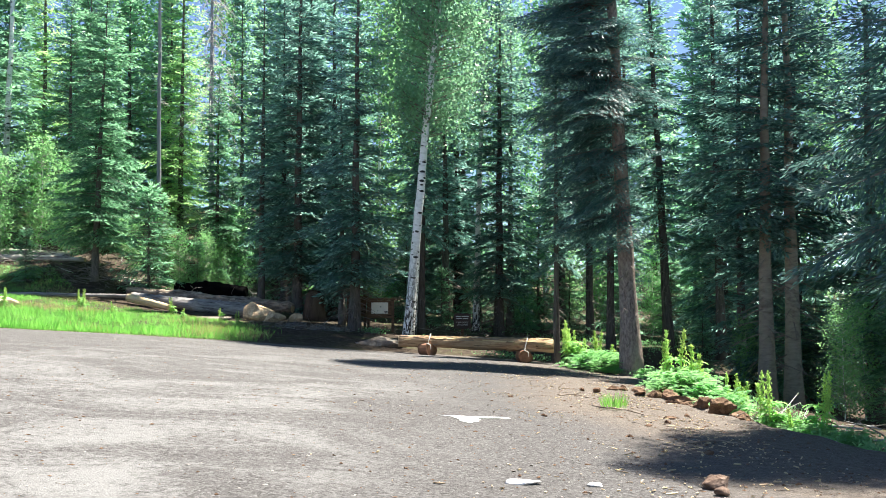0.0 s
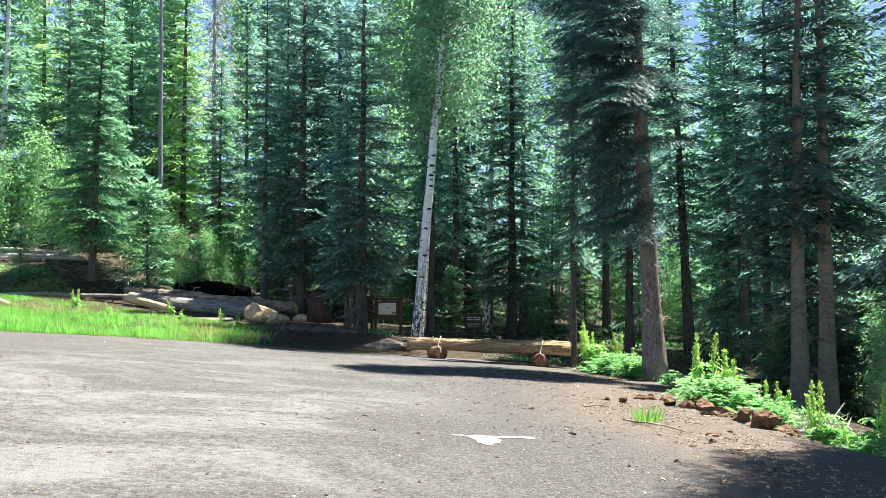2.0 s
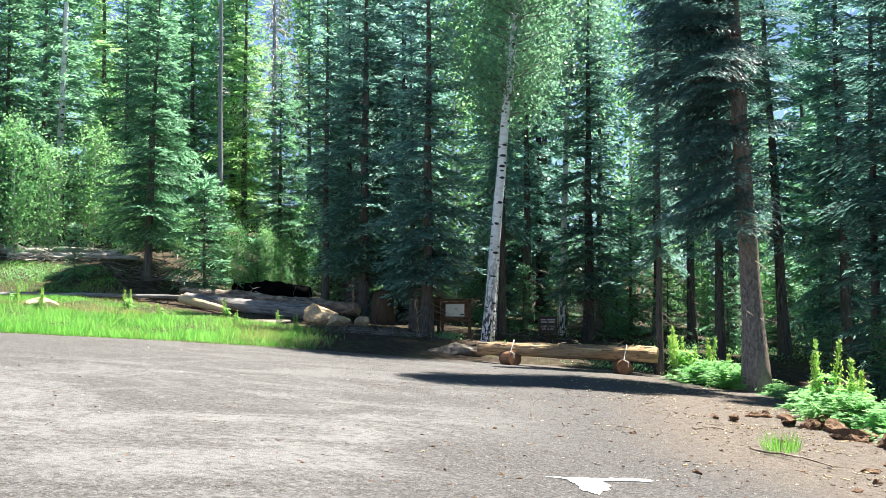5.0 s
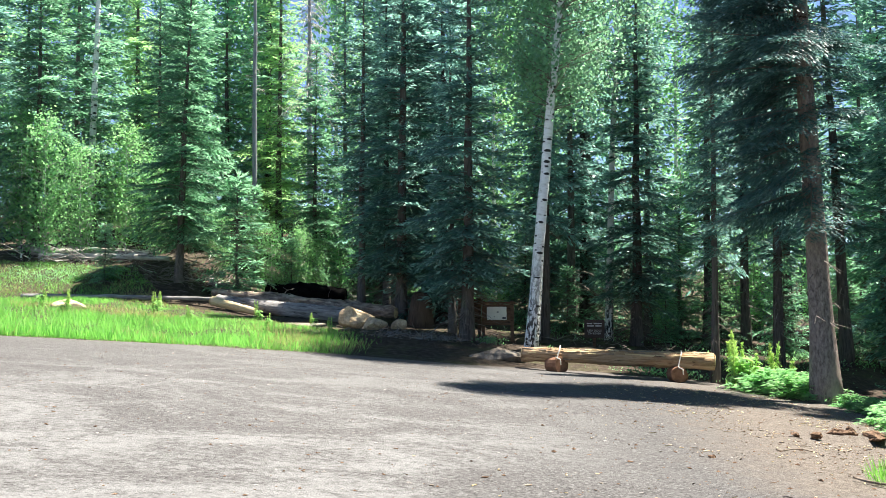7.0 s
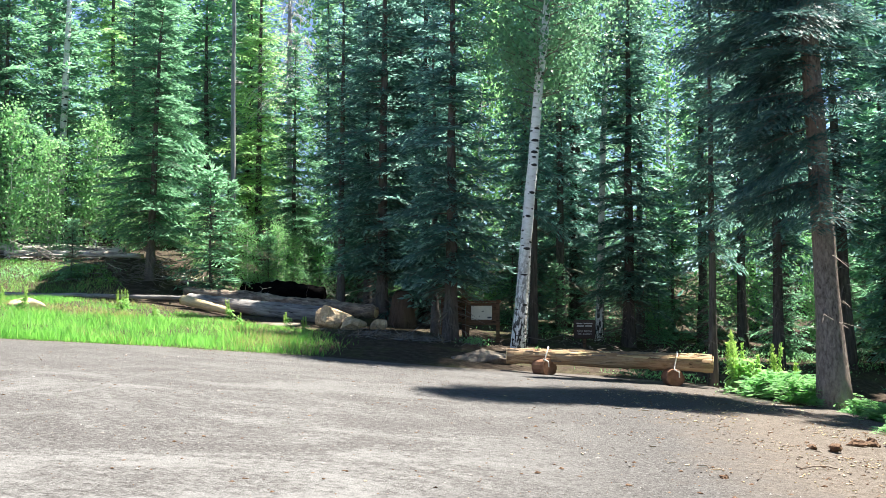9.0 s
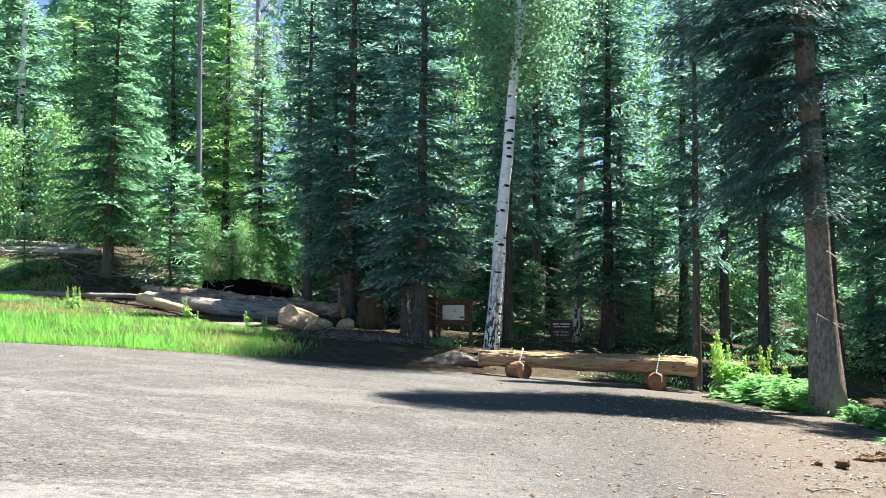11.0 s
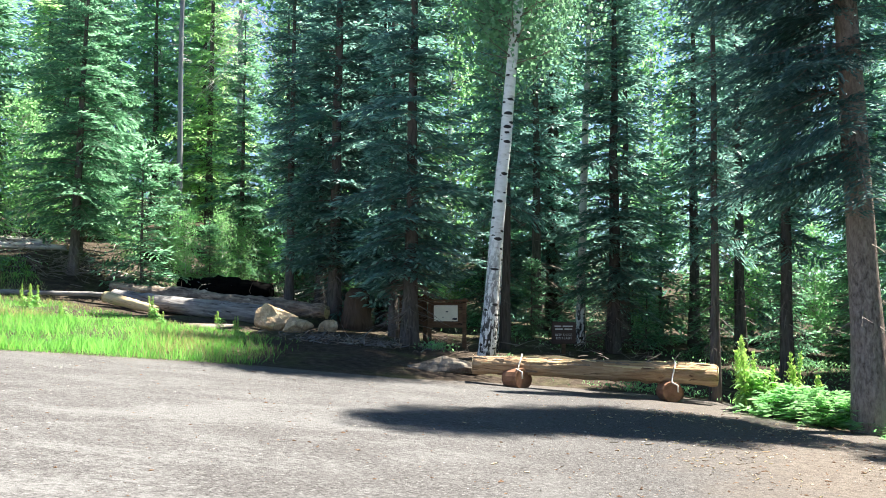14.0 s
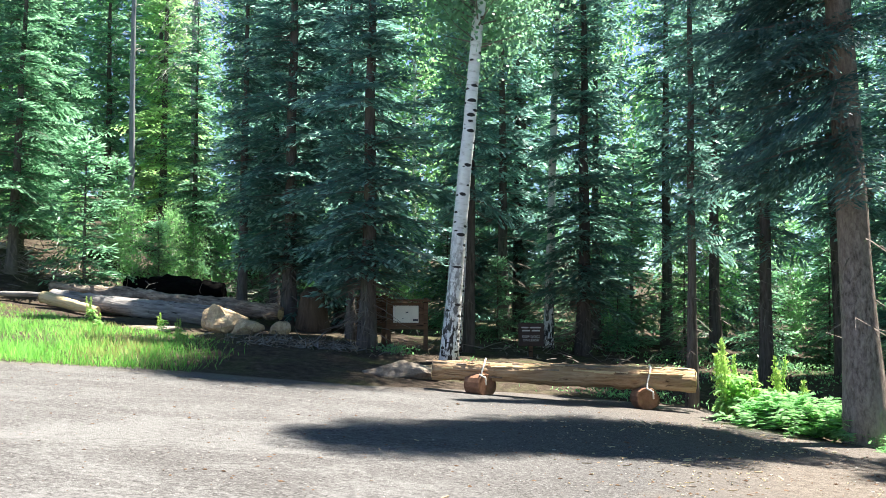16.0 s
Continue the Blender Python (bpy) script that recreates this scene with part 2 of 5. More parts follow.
def aspen_bark():
    """White bark with dark eye-shaped knots, darker and furrowed towards the foot."""
    m, n, l, p = base_material("aspen_bark")
    v = coords(n, l)
    sep = n.new("ShaderNodeSeparateXYZ")
    l.new(v, sep.inputs[0])
    f = noise_tex(n, l, coords(n, l, (5, 5, 14)), 1.0, 7, 0.65)
    col = ramp(n, l, f, [(0.28, (0.4, 0.38, 0.35)), (0.45, (0.78, 0.78, 0.76)), (0.7, (0.9, 0.9, 0.89))])
    vor = n.new("ShaderNodeTexVoronoi")
    vor.inputs["Scale"].default_value = 1.0
    l.new(coords(n, l, (3.4, 3.4, 7.5)), vor.inputs["Vector"])
    cell = n.new("ShaderNodeSeparateColor")
    l.new(vor.outputs["Color"], cell.inputs[0])
    knot = noise_tex(n, l, coords(n, l, (6, 6, 22)), 1.0, 3, 0.5)
    k = maths(n, l, "ADD", vor.outputs["Distance"], maths(n, l, "ADD", maths(n, l, "MULTIPLY", maths(n, l, "SUBTRACT", knot, 0.5), 0.3), maths(n, l, "MULTIPLY", cell.outputs[0], 0.22)))
    col = mixed(n, l, ramp(n, l, k, [(0.31, grey(1)), (0.36, grey(0))]), col, (0.025, 0.022, 0.02))
    furrow = noise_tex(n, l, coords(n, l, (14, 14, 5)), 1.0, 5, 0.6)
    foot = maths(n, l, "SUBTRACT", 1.0, maths(n, l, "DIVIDE", sep.outputs["Z"], 3.4), True)
    dark = maths(n, l, "MULTIPLY", ramp(n, l, furrow, [(0.47, grey(0)), (0.53, grey(1))]), maths(n, l, "MULTIPLY", foot, 1.25, True))
    col = mixed(n, l, dark, col, (0.035, 0.03, 0.027))
    l.new(col, p.inputs["Base Color"])
    p.inputs["Roughness"].default_value = 0.75
    bump(n, l, p, f, 0.4, 0.008)
    return m


BARK_ASPEN = aspen_bark()


# ---- the lie of the land ----
def smooth(a, b, x):
    t = min(1.0, max(0.0, (x - a) / (b - a)))
    return t * t * (3 - 2 * t)


def bend(x, table):
    """Piecewise linear."""
    if x <= table[0][0]:
        return table[0][1]
    for (a, p), (b, q) in zip(table, table[1:]):
        if x <= b:
            return p + (q - p) * (x - a) / (b - a)
    return table[-1][1]


LOT_EDGE = [(-60, 4), (-20, 19.5), (-11.4, 26.9), (-8.2, 29.3), (-5.3, 30.4), (-2.7, 30.6), (0, 32.2), (3.2, 32.6), (4.5, 33.5), (30, 42)]
BANK_EDGE = [(-30, 6.4), (8, 6.0), (12.9, 5.6), (16, 4.75), (20, 4.9), (24, 5.3), (27, 5.35), (29.5, 4.7), (32, 3.7), (36, 3.6), (60, 3.6)]


def lot_edge(x):
    return bend(x, LOT_EDGE)


def bank_edge(y):
    return bend(y, BANK_EDGE)


def height(x, y):
    lot = 0.04 - 0.08 * max(-40.0, x) - 0.013 * max(0.0, y - 12)
    back = 0.1 - 0.085 * max(-16.0, x) + 0.05 * (min(y, 80.0) - 35) + smooth(-10.5, -14.5, x) * (0.3 * max(0.0, min(y, 44.0) - 40.0) + 0.12 * max(0.0, min(y, 50.0) - 44) + 0.05 * max(0.0, min(y, 90.0) - 50))
    back += 0.07 * max(0.0, min(y, 110.0) - 55)
    d = y - lot_edge(x)
    z = lot + (back - lot) * smooth(-0.2, 3.4, d) if back > lot or d > 0 else lot
    off = x - bank_edge(y)
    if off > 0:
        fall = 0.28 * smooth(0, 0.7, off) + 0.17 * min(max(0.0, off - 1.6), 14)
        z -= fall * (1 - smooth(31, 36, y)) * (1 - 0.35 * smooth(18, 26, y))
    return z


# hollows where the bank's edge has broken away
DUG = [(4.1, 20.2, 0.55, 0.14), (4.45, 18.9, 0.5, 0.18), (4.55, 17.3, 0.45, 0.16), (3.3, 20.0, 0.5, 0.07)]


def relief(x, y):
    z = height(x, y)
    rough = smooth(0, 1.5, y - lot_edge(x)) + smooth(-0.6, 0.4, x - bank_edge(y))
    for cx, cy, reach, deep in DUG:
        z -= deep * smooth(1.0, 0.45, math.hypot((x - cx) / reach, (y - cy) / (reach * 1.3)))
    z += 0.02 * noise.noise((x * 0.35, y * 0.35, 3.1)) + 0.006 * noise.noise((x * 1.7, y * 1.7, 7.7))
    return z + min(1, rough) * (0.07 * noise.noise((x * 0.8, y * 0.8, 1.3)) + 0.04 * noise.noise((x * 2.3, y * 2.3, 5.3)))


# ---- mesh helpers ----
def mesh_object(name, verts, faces, mats, parent=None, index=None, smooth_faces=False):
    me = bpy.data.meshes.new(name)
    me.from_pydata([tuple(v) for v in verts] if not isinstance(verts, np.ndarray) else verts.tolist(), [], faces if not isinstance(faces, np.ndarray) else faces.tolist())
    for m in mats if isinstance(mats, (list, tuple)) else [mats]:
        me.materials.append(m)
    if index is not None:
        me.polygons.foreach_set("material_index", np.asarray(index, dtype=np.int32))
    if smooth_faces:
        me.polygons.foreach_set("use_smooth", np.ones(len(me.polygons), dtype=bool))
    me.update()
    ob = new(name, me)
    if parent:
        ob.parent = parent
    return ob


def part(name, bm, material, parent=None, label="", smooth_faces=False):
    me = bpy.data.meshes.new(name)
    bm.normal_update()
    bm.to_mesh(me)
    bm.free()
    for m in material if isinstance(material, (list, tuple)) else [material]:
        me.materials.append(m)
    if smooth_faces:
        me.polygons.foreach_set("use_smooth", np.ones(len(me.polygons), dtype=bool))
    ob = new(name, me)
    if parent:
        ob.parent = parent
    if label:
        ob["label"] = label
    return ob


def tube(path, radii, sides=10, wobble=0.0, seed=0, caps=True):
    """Vertices and faces of a round stem along a path."""
    rng = np.random.RandomState(seed)
    path = np.asarray(path, float)
    tangents = np.gradient(path, axis=0)
    verts, faces = [], []
    up = np.array((0, 0, 1.0)) if abs(tangents[0][2]) < 0.8 * np.linalg.norm(tangents[0]) else np.array((1.0, 0, 0))
    phase = rng.rand(4) * 6.28
    for i, (p, t, r) in enumerate(zip(path, tangents, radii)):
        t = t / (np.linalg.norm(t) + 1e-9)
        a = np.cross(t, up)
        a /= np.linalg.norm(a)
        b = np.cross(a, t)
        for k in range(sides):
            ang = 2 * math.pi * k / sides
            w = 1 + wobble * (math.sin(2 * ang + phase[0] + i * 0.31) + 0.6 * math.sin(3 * ang + phase[1] - i * 0.43) + 0.5 * math.sin(5 * ang + phase[2] + i * 1.1)) + wobble * 0.4 * rng.randn()
            verts.append(p + r * w * (a * math.cos(ang) + b * math.sin(ang)))
    for i in range(len(path) - 1):
        for k in range(sides):
            k2 = (k + 1) % sides
            faces.append((i * sides + k, i * sides + k2, (i + 1) * sides + k2, (i + 1) * sides + k))
    if caps:
        faces.append(tuple(range(sides))[::-1])
        faces.append(tuple((len(path) - 1) * sides + k for k in range(sides)))
    return verts, faces


class Batch:
    """Gathers geometry and makes one mesh of it."""

    def __init__(self):
        self.v, self.f, self.m, self.count = [], [], [], 0

    def add(self, verts, faces, mat=0):
        o = self.count
        self.v.extend([tuple(v) for v in verts])
        self.f.extend([tuple(i + o for i in f) for f in faces])
        self.m.extend([mat] * len(faces))
        self.count += len(verts)

    def cards(self, base, along, side, mat=0, fold=0.0):
        """Rhombic leaves: base points, vectors to the tips and half-width vectors, as arrays."""
        n = len(base)
        if not n:
            return
        mid = base + along * 0.45
        if fold:
            mid = mid + np.array((0, 0, fold))
        v = np.stack([base, mid + side, base + along, mid - side], axis=1).reshape(-1, 3)
        o = self.count
        self.v.extend(map(tuple, v.tolist()))
        q = (np.arange(n)[:, None] * 4 + np.arange(4)[None, :] + o)
        self.f.extend(map(tuple, q.tolist()))
        self.m.extend([mat] * n)
        self.count += 4 * n

    def make(self, name, mats, parent=None, smooth_faces=False):
        return mesh_object(name, self.v, self.f, mats, parent, self.m, smooth_faces)


def unit(v):
    return v / (np.linalg.norm(v, axis=-1, keepdims=True) + 1e-9)


def empty(name, x=0.0, y=0.0, z=0.0):
    e = new(name)
    e.location = (x, y, z)
    e.empty_display_size = 0.2
    return e


# ---- ground ----
def ground_material():
    m, n, l, p = base_material("ground")
    geo = n.new("ShaderNodeNewGeometry")
    sep = n.new("ShaderNodeSeparateXYZ")
    l.new(geo.outputs["Position"], sep.inputs[0])
    zone = n.new("ShaderNodeAttribute")
    zone.attribute_name = "zone"
    zs = n.new("ShaderNodeSeparateColor")
    l.new(zone.outputs["Color"], zs.inputs[0])
    wander = maths(n, l, "MULTIPLY", maths(n, l, "SUBTRACT", noise_tex(n, l, coords(n, l, (1, 1, 1), True), 1.3, 6, 0.7), 0.5), 0.9)
    flat = coords(n, l, (1, 1, 0.0), True)
    fine = noise_tex(n, l, flat, 55, 4, 0.75)
    mid = noise_tex(n, l, flat, 7, 7, 0.7)
    wide = noise_tex(n, l, flat, 0.55, 5, 0.6, 0.6)
    vor = n.new("ShaderNodeTexVoronoi")
    vor.inputs["Scale"].default_value = 52
    l.new(flat, vor.inputs["Vector"])
    pebble = n.new("ShaderNodeSeparateColor")
    l.new(vor.outputs["Color"], pebble.inputs[0])
    # packed cinder gravel
    gravel = ramp(n, l, mid, [(0.3, (0.07, 0.065, 0.063)), (0.55, (0.108, 0.101, 0.097)), (0.75, (0.145, 0.137, 0.132))])
    gravel = mixed(n, l, 0.65, gravel, ramp(n, l, pebble.outputs[0], [(0.0, (0.034, 0.031, 0.03)), (0.55, (0.115, 0.11, 0.107)), (0.9, (0.162, 0.155, 0.152)), (1.0, (0.25, 0.248, 0.242))]))
    # pale dust worn into the wheel tracks
    streak = noise_tex(n, l, coords(n, l, (0.34, 0.42, 0), True), 1.0, 8, 0.7, 1.2)
    grit = noise_tex(n, l, flat, 9, 9, 0.85)
    d = maths(n, l, "ADD", maths(n, l, "MULTIPLY", streak, 0.47), maths(n, l, "MULTIPLY", grit, 0.53))
    dust = maths(n, l, "MULTIPLY", ramp(n, l, d, [(0.472, grey(0)), (0.56, grey(0.9))]), zs.outputs[2])
    for cx, cy, radius, width in ((0.0, 21.8, 6.0, 0.22), (0.6, 21.0, 7.6, 0.18), (-2.0, 15.4, 3.3, 0.25)):
        dx, dy = maths(n, l, "SUBTRACT", sep.outputs["X"], cx), maths(n, l, "SUBTRACT", sep.outputs["Y"], cy)
        far = maths(n, l, "SQRT", maths(n, l, "ADD", maths(n, l, "MULTIPLY", dx, dx), maths(n, l, "MULTIPLY", dy, dy)))
        ring = maths(n, l, "SUBTRACT", 1.0, maths(n, l, "DIVIDE", maths(n, l, "ABSOLUTE", maths(n, l, "SUBTRACT", far, radius)), width), True)
        side = maths(n, l, "MULTIPLY", maths(n, l, "SUBTRACT", maths(n, l, "MULTIPLY", dx, -1.0 / radius), 0.45), 3.0, True)
        ring = maths(n, l, "MULTIPLY", maths(n, l, "MULTIPLY", ring, side), maths(n, l, "MULTIPLY", ramp(n, l, grit, [(0.42, grey(0)), (0.6, grey(1))]), 0.75))
        dust = maths(n, l, "MAXIMUM", dust, ring)
    gravel = mixed(n, l, dust, gravel, ramp(n, l, fine, [(0.3, (0.14, 0.138, 0.134)), (0.7, (0.3, 0.296, 0.288))]))
    # brown dirt shoulder
    dirt = ramp(n, l, mid, [(0.3, (0.085, 0.066, 0.053)), (0.5, (0.147, 0.125, 0.107)), (0.7, (0.215, 0.188, 0.163))])
    dirt = mixed(n, l, 0.35, dirt, ramp(n, l, pebble.outputs[1], [(0.0, (0.03, 0.021, 0.016)), (0.6, (0.16, 0.131, 0.106)), (1.0, (0.3, 0.265, 0.225))]))
    soil = maths(n, l, "ADD", zs.outputs[0], wander)
    col = mixed(n, l, ramp(n, l, soil, [(0.25, grey(0)), (0.85, grey(0.92))]), gravel, dirt)
    # needle litter and duff under the trees
    litter = ramp(n, l, noise_tex(n, l, flat, 5, 9, 0.75), [(0.3, (0.021, 0.016, 0.012)), (0.5, (0.06, 0.045, 0.033)), (0.72, (0.138, 0.108, 0.084))])
    green = maths(n, l, "MULTIPLY", ramp(n, l, wide, [(0.5, grey(0)), (0.64, grey(0.22))]), 1.0)
    litter = mixed(n, l, green, litter, ramp(n, l, mid, [(0.3, (0.05, 0.09, 0.02)), (0.7, (0.15, 0.2, 0.05))]))
    wood = maths(n, l, "ADD", zs.outputs[1], maths(n, l, "MULTIPLY", wander, 0.7))
    col = mixed(n, l, ramp(n, l, wood, [(0.4, grey(0)), (0.6, grey(1))]), col, litter)
    l.new(col, p.inputs["Base Color"])
    p.inputs["Roughness"].default_value = 0.95
    p.inputs["Specular IOR Level"].default_value = 0.12
    h = maths(n, l, "ADD", maths(n, l, "MULTIPLY", vor.outputs["Distance"], -0.5), maths(n, l, "ADD", mid, fine))
    bump(n, l, p, h, 0.75, 0.03)
    return m


def axis(fine_from, fine_to, step, reach):
    inner = list(np.arange(fine_from, fine_to + 1e-6, step))
    lo, hi, k = [], [], step
    a, b = fine_from, fine_to
    while a > -reach or b < reach:
        k *= 1.25
        a, b = a - k, b + k
        lo.append(a)
        hi.append(b)
    return np.array(lo[::-1] + inner + hi)


def build_ground():
    xs, ys = axis(-18, 10, 0.22, 900), axis(-2, 46, 0.22, 900)
    verts = [(x, y, relief(x, y)) for y in ys for x in xs]
    w = len(xs)
    faces = [(j * w + i, j * w + i + 1, (j + 1) * w + i + 1, (j + 1) * w + i) for j in range(len(ys) - 1) for i in range(w - 1)]
    ob = mesh_object("ground", verts, faces, ground_material(), smooth_faces=True)
    attr = ob.data.color_attributes.new("zone", "FLOAT_COLOR", "POINT")
    vals = np.zeros((len(verts), 4), dtype=np.float32)
    for i, (x, y, z) in enumerate(verts):
        e, s = y - lot_edge(x), x - bank_edge(y)
        dirt = smooth(-4.9, -1.6, s) * smooth(3, 7, y) * (1 - 0.35 * smooth(22, 28, y))
        vals[i] = (max(dirt, 0.55 * smooth(-1.5, 0.2, e)), max(smooth(-0.1, 0.8, e), smooth(0.5, 1.6, s)), smooth(1.2, -1.6, x) * (0.45 + 0.55 * smooth(26, 15, y)) * smooth(-14, -6, x), 1)
    attr.data.foreach_set("color", vals.ravel())
    tagged(ob, "packed grey cinder gravel lot with brown dirt shoulder and litter-strewn forest floor", "ground", kind="structure")


build_ground()


# ---- trees ----
def fir_tree(name, label, H, clear, R, leaf, bark, seed, base_r, gap=0.5, per=6, card=0.2, width=0.034, spacing=0.1, dead=12, one_sided=0.0, thin=1.0, brown=0.0, taper=0.62, droop=1.0):
    """A conifer: tapered trunk and whorls of flat, drooping boughs; the youngest needles at the tips are paler."""
    rng = np.random.RandomState(seed)
    tree = empty(name)
    tagged(tree, label, "tree", "forest trees")
    zs = np.linspace(-0.25, H, 22)
    sway = np.cumsum(rng.randn(22, 2) * 0.012, axis=0)
    radii = base_r * (1 - np.clip(zs / H, 0, 1)) ** 1.15 + 0.012
    radii[:3] *= (1.45, 1.22, 1.06)
    v, f = tube(np.column_stack([sway, zs]), radii, 12, 0.035, seed)
    mesh_object("trunk", v, f, bark, tree, smooth_faces=True)
    crown = Batch()
    up = np.array((0, 0, 1.0))
    z = clear
    while z < H - 0.15:
        t = (H - z) / (H - clear)
        low = 1 if t < 0.88 else 1 - (t - 0.88) * 2.4
        reach = R * t ** taper * low * (0.8 + 0.35 * rng.rand()) + 0.1
        n_b = max(4, int(round(per * (0.6 + 0.4 * t))))
        turn = rng.rand() * 6.283
        for k in range(n_b + 6):
            a = turn + 6.283 * (k + rng.rand() * 0.7) / n_b
            L = reach * (0.6 + 0.5 * rng.rand())
            if k >= n_b:
                a, L = rng.rand() * 6.283, 0.25 + 0.5 * reach * rng.rand()
            if one_sided > 0.5 and math.cos(a) > -0.26 and z < clear + 1.8:
                continue
            if one_sided and math.cos(a) > -0.26:
                if rng.rand() < one_sided:
                    continue
                L *= 0.55
            zb = z + (rng.rand() - 0.5) * gap * 0.9
            e0 = math.radians(30 - 34 * t ** 0.6 + rng.randn() * 7)
            sag, lift = -droop * (0.14 + 0.16 * t) * L * (0.6 + 0.8 * rng.rand()), (0.05 + 0.1 * rng.rand()) * L
            ci = min(21, max(0, int(zb / H * 21)))
            out = np.array((math.cos(a), math.sin(a), 0.0))
            perp = np.array((-out[1], out[0], 0.0))
            root = np.array((sway[ci][0], sway[ci][1], zb))
            roll = rng.randn() * 0.16

            def at(s):
                s = np.asarray(s, float)
                return root + out * (s * L)[..., None] * math.cos(e0) + up * (L * math.sin(e0) * s + sag * s * s + lift * s ** 4)[..., None]

            bv, bf = tube(at(np.linspace(0, 0.95, 4)), np.linspace(0.01 + 0.007 * L, 0.003, 4), 3, 0, 0, False)
            crown.add(bv, bf, 2)
            dead_bough = k >= n_b and rng.rand() < brown
            fine = 0.6 if zb > 11 else 1.0
            n_t = max(4, int(L / spacing * thin * fine))
            s = np.clip(np.linspace(0.1, 1.0, n_t) + rng.randn(n_t) * 0.015, 0.06, 1.0)
            slope = (L * math.sin(e0) + 2 * sag * s + 4 * lift * s ** 3)
            fwd = unit(out * (L * math.cos(e0)) + up * slope[:, None])
            for sign in (-1, 1):
                tl = (0.1 + 0.66 * L * (1 - s) ** 0.8 * np.minimum(1, s / 0.2)).clip(0.1, 1.0) * (0.7 + 0.5 * rng.rand(n_t))
                direction = unit(fwd * 0.8 + (perp * sign)[None, :] * (0.75 + 0.2 * rng.rand(n_t))[:, None] + up * (roll * sign - 0.04 + 0.07 * rng.randn(n_t))[:, None])
                face = unit(np.cross(direction, np.cross(up, direction)) + perp * 0.1 * sign)
                start = at(s)
                steps = np.maximum(1, np.ceil(tl / (card * 0.66))).astype(int)
                for j in range(int(steps.max())):
                    ok = steps > j
                    m = int(ok.sum())
                    if not m:
                        continue
                    pos = start[ok] + direction[ok] * (j * card * 0.66)
                    pos[:, 2] += 0.02 * rng.randn(m) - 0.1 * (j * card) ** 2
                    d = unit(direction[ok] + rng.randn(m, 3) * 0.15 - up * 0.03 * j)
                    tilt = np.where(rng.rand(m) < 0.35, 0.8, 0.14)[:, None]
                    side = unit(np.cross(d, face[ok] + rng.randn(m, 3) * tilt))
                    ln = card * (0.85 + 0.45 * rng.rand(m))
                    wd = side * (width * (0.75 + 0.5 * rng.rand(m)))[:, None]
                    tip = (steps[ok] - 1 == j) & (rng.rand(m) < 0.75)
                    if dead_bough:
                        crown.cards(pos, d * ln[:, None], wd, 1)
                    else:
                        crown.cards(pos[tip], d[tip] * ln[tip][:, None], wd[tip], 3)
                        crown.cards(pos[~tip], d[~tip] * ln[~tip][:, None], wd[~tip], 0)
            crown.cards(at(np.array([0.9, 0.95])), (fwd[-1] * card * 1.3)[None, :] + rng.randn(2, 3) * 0.04, np.repeat((perp * width * 1.1)[None, :], 2, 0), 1 if dead_bough else 3)
        z += gap * (0.75 + 0.5 * rng.rand())
    for k in range(dead):
        zb, a, L = clear * (0.25 + 0.75 * rng.rand()), rng.rand() * 6.283, 0.35 + rng.rand() * 0.8
        out = np.array((math.cos(a), math.sin(a), -0.15 - 0.3 * rng.rand()))
        p0 = np.array((0, 0, zb))
        v, f = tube([p0, p0 + out * L * 0.5, p0 + out * L + np.array((0, 0, -0.08))], [0.016, 0.011, 0.004], 3, 0, 0, False)
        crown.add(v, f, 2)
        for b in range(2):
            q = p0 + out * L * (0.5 + 0.2 * b)
            v, f = tube([q, q + np.array((rng.randn() * 0.2, rng.randn() * 0.2, -0.12))], [0.007, 0.003], 3, 0, 0, False)
            crown.add(v, f, 2)
    crown.cards(np.repeat([[sway[-1][0], sway[-1][1], H - 0.1]], 5, 0), unit(rng.randn(5, 3) * 0.4 + up) * 0.3, unit(rng.randn(5, 3)) * width)
    crown.make("crown", [leaf, FIR_BROWN, TWIG, TIPS[leaf.name]], tree)
    return tree


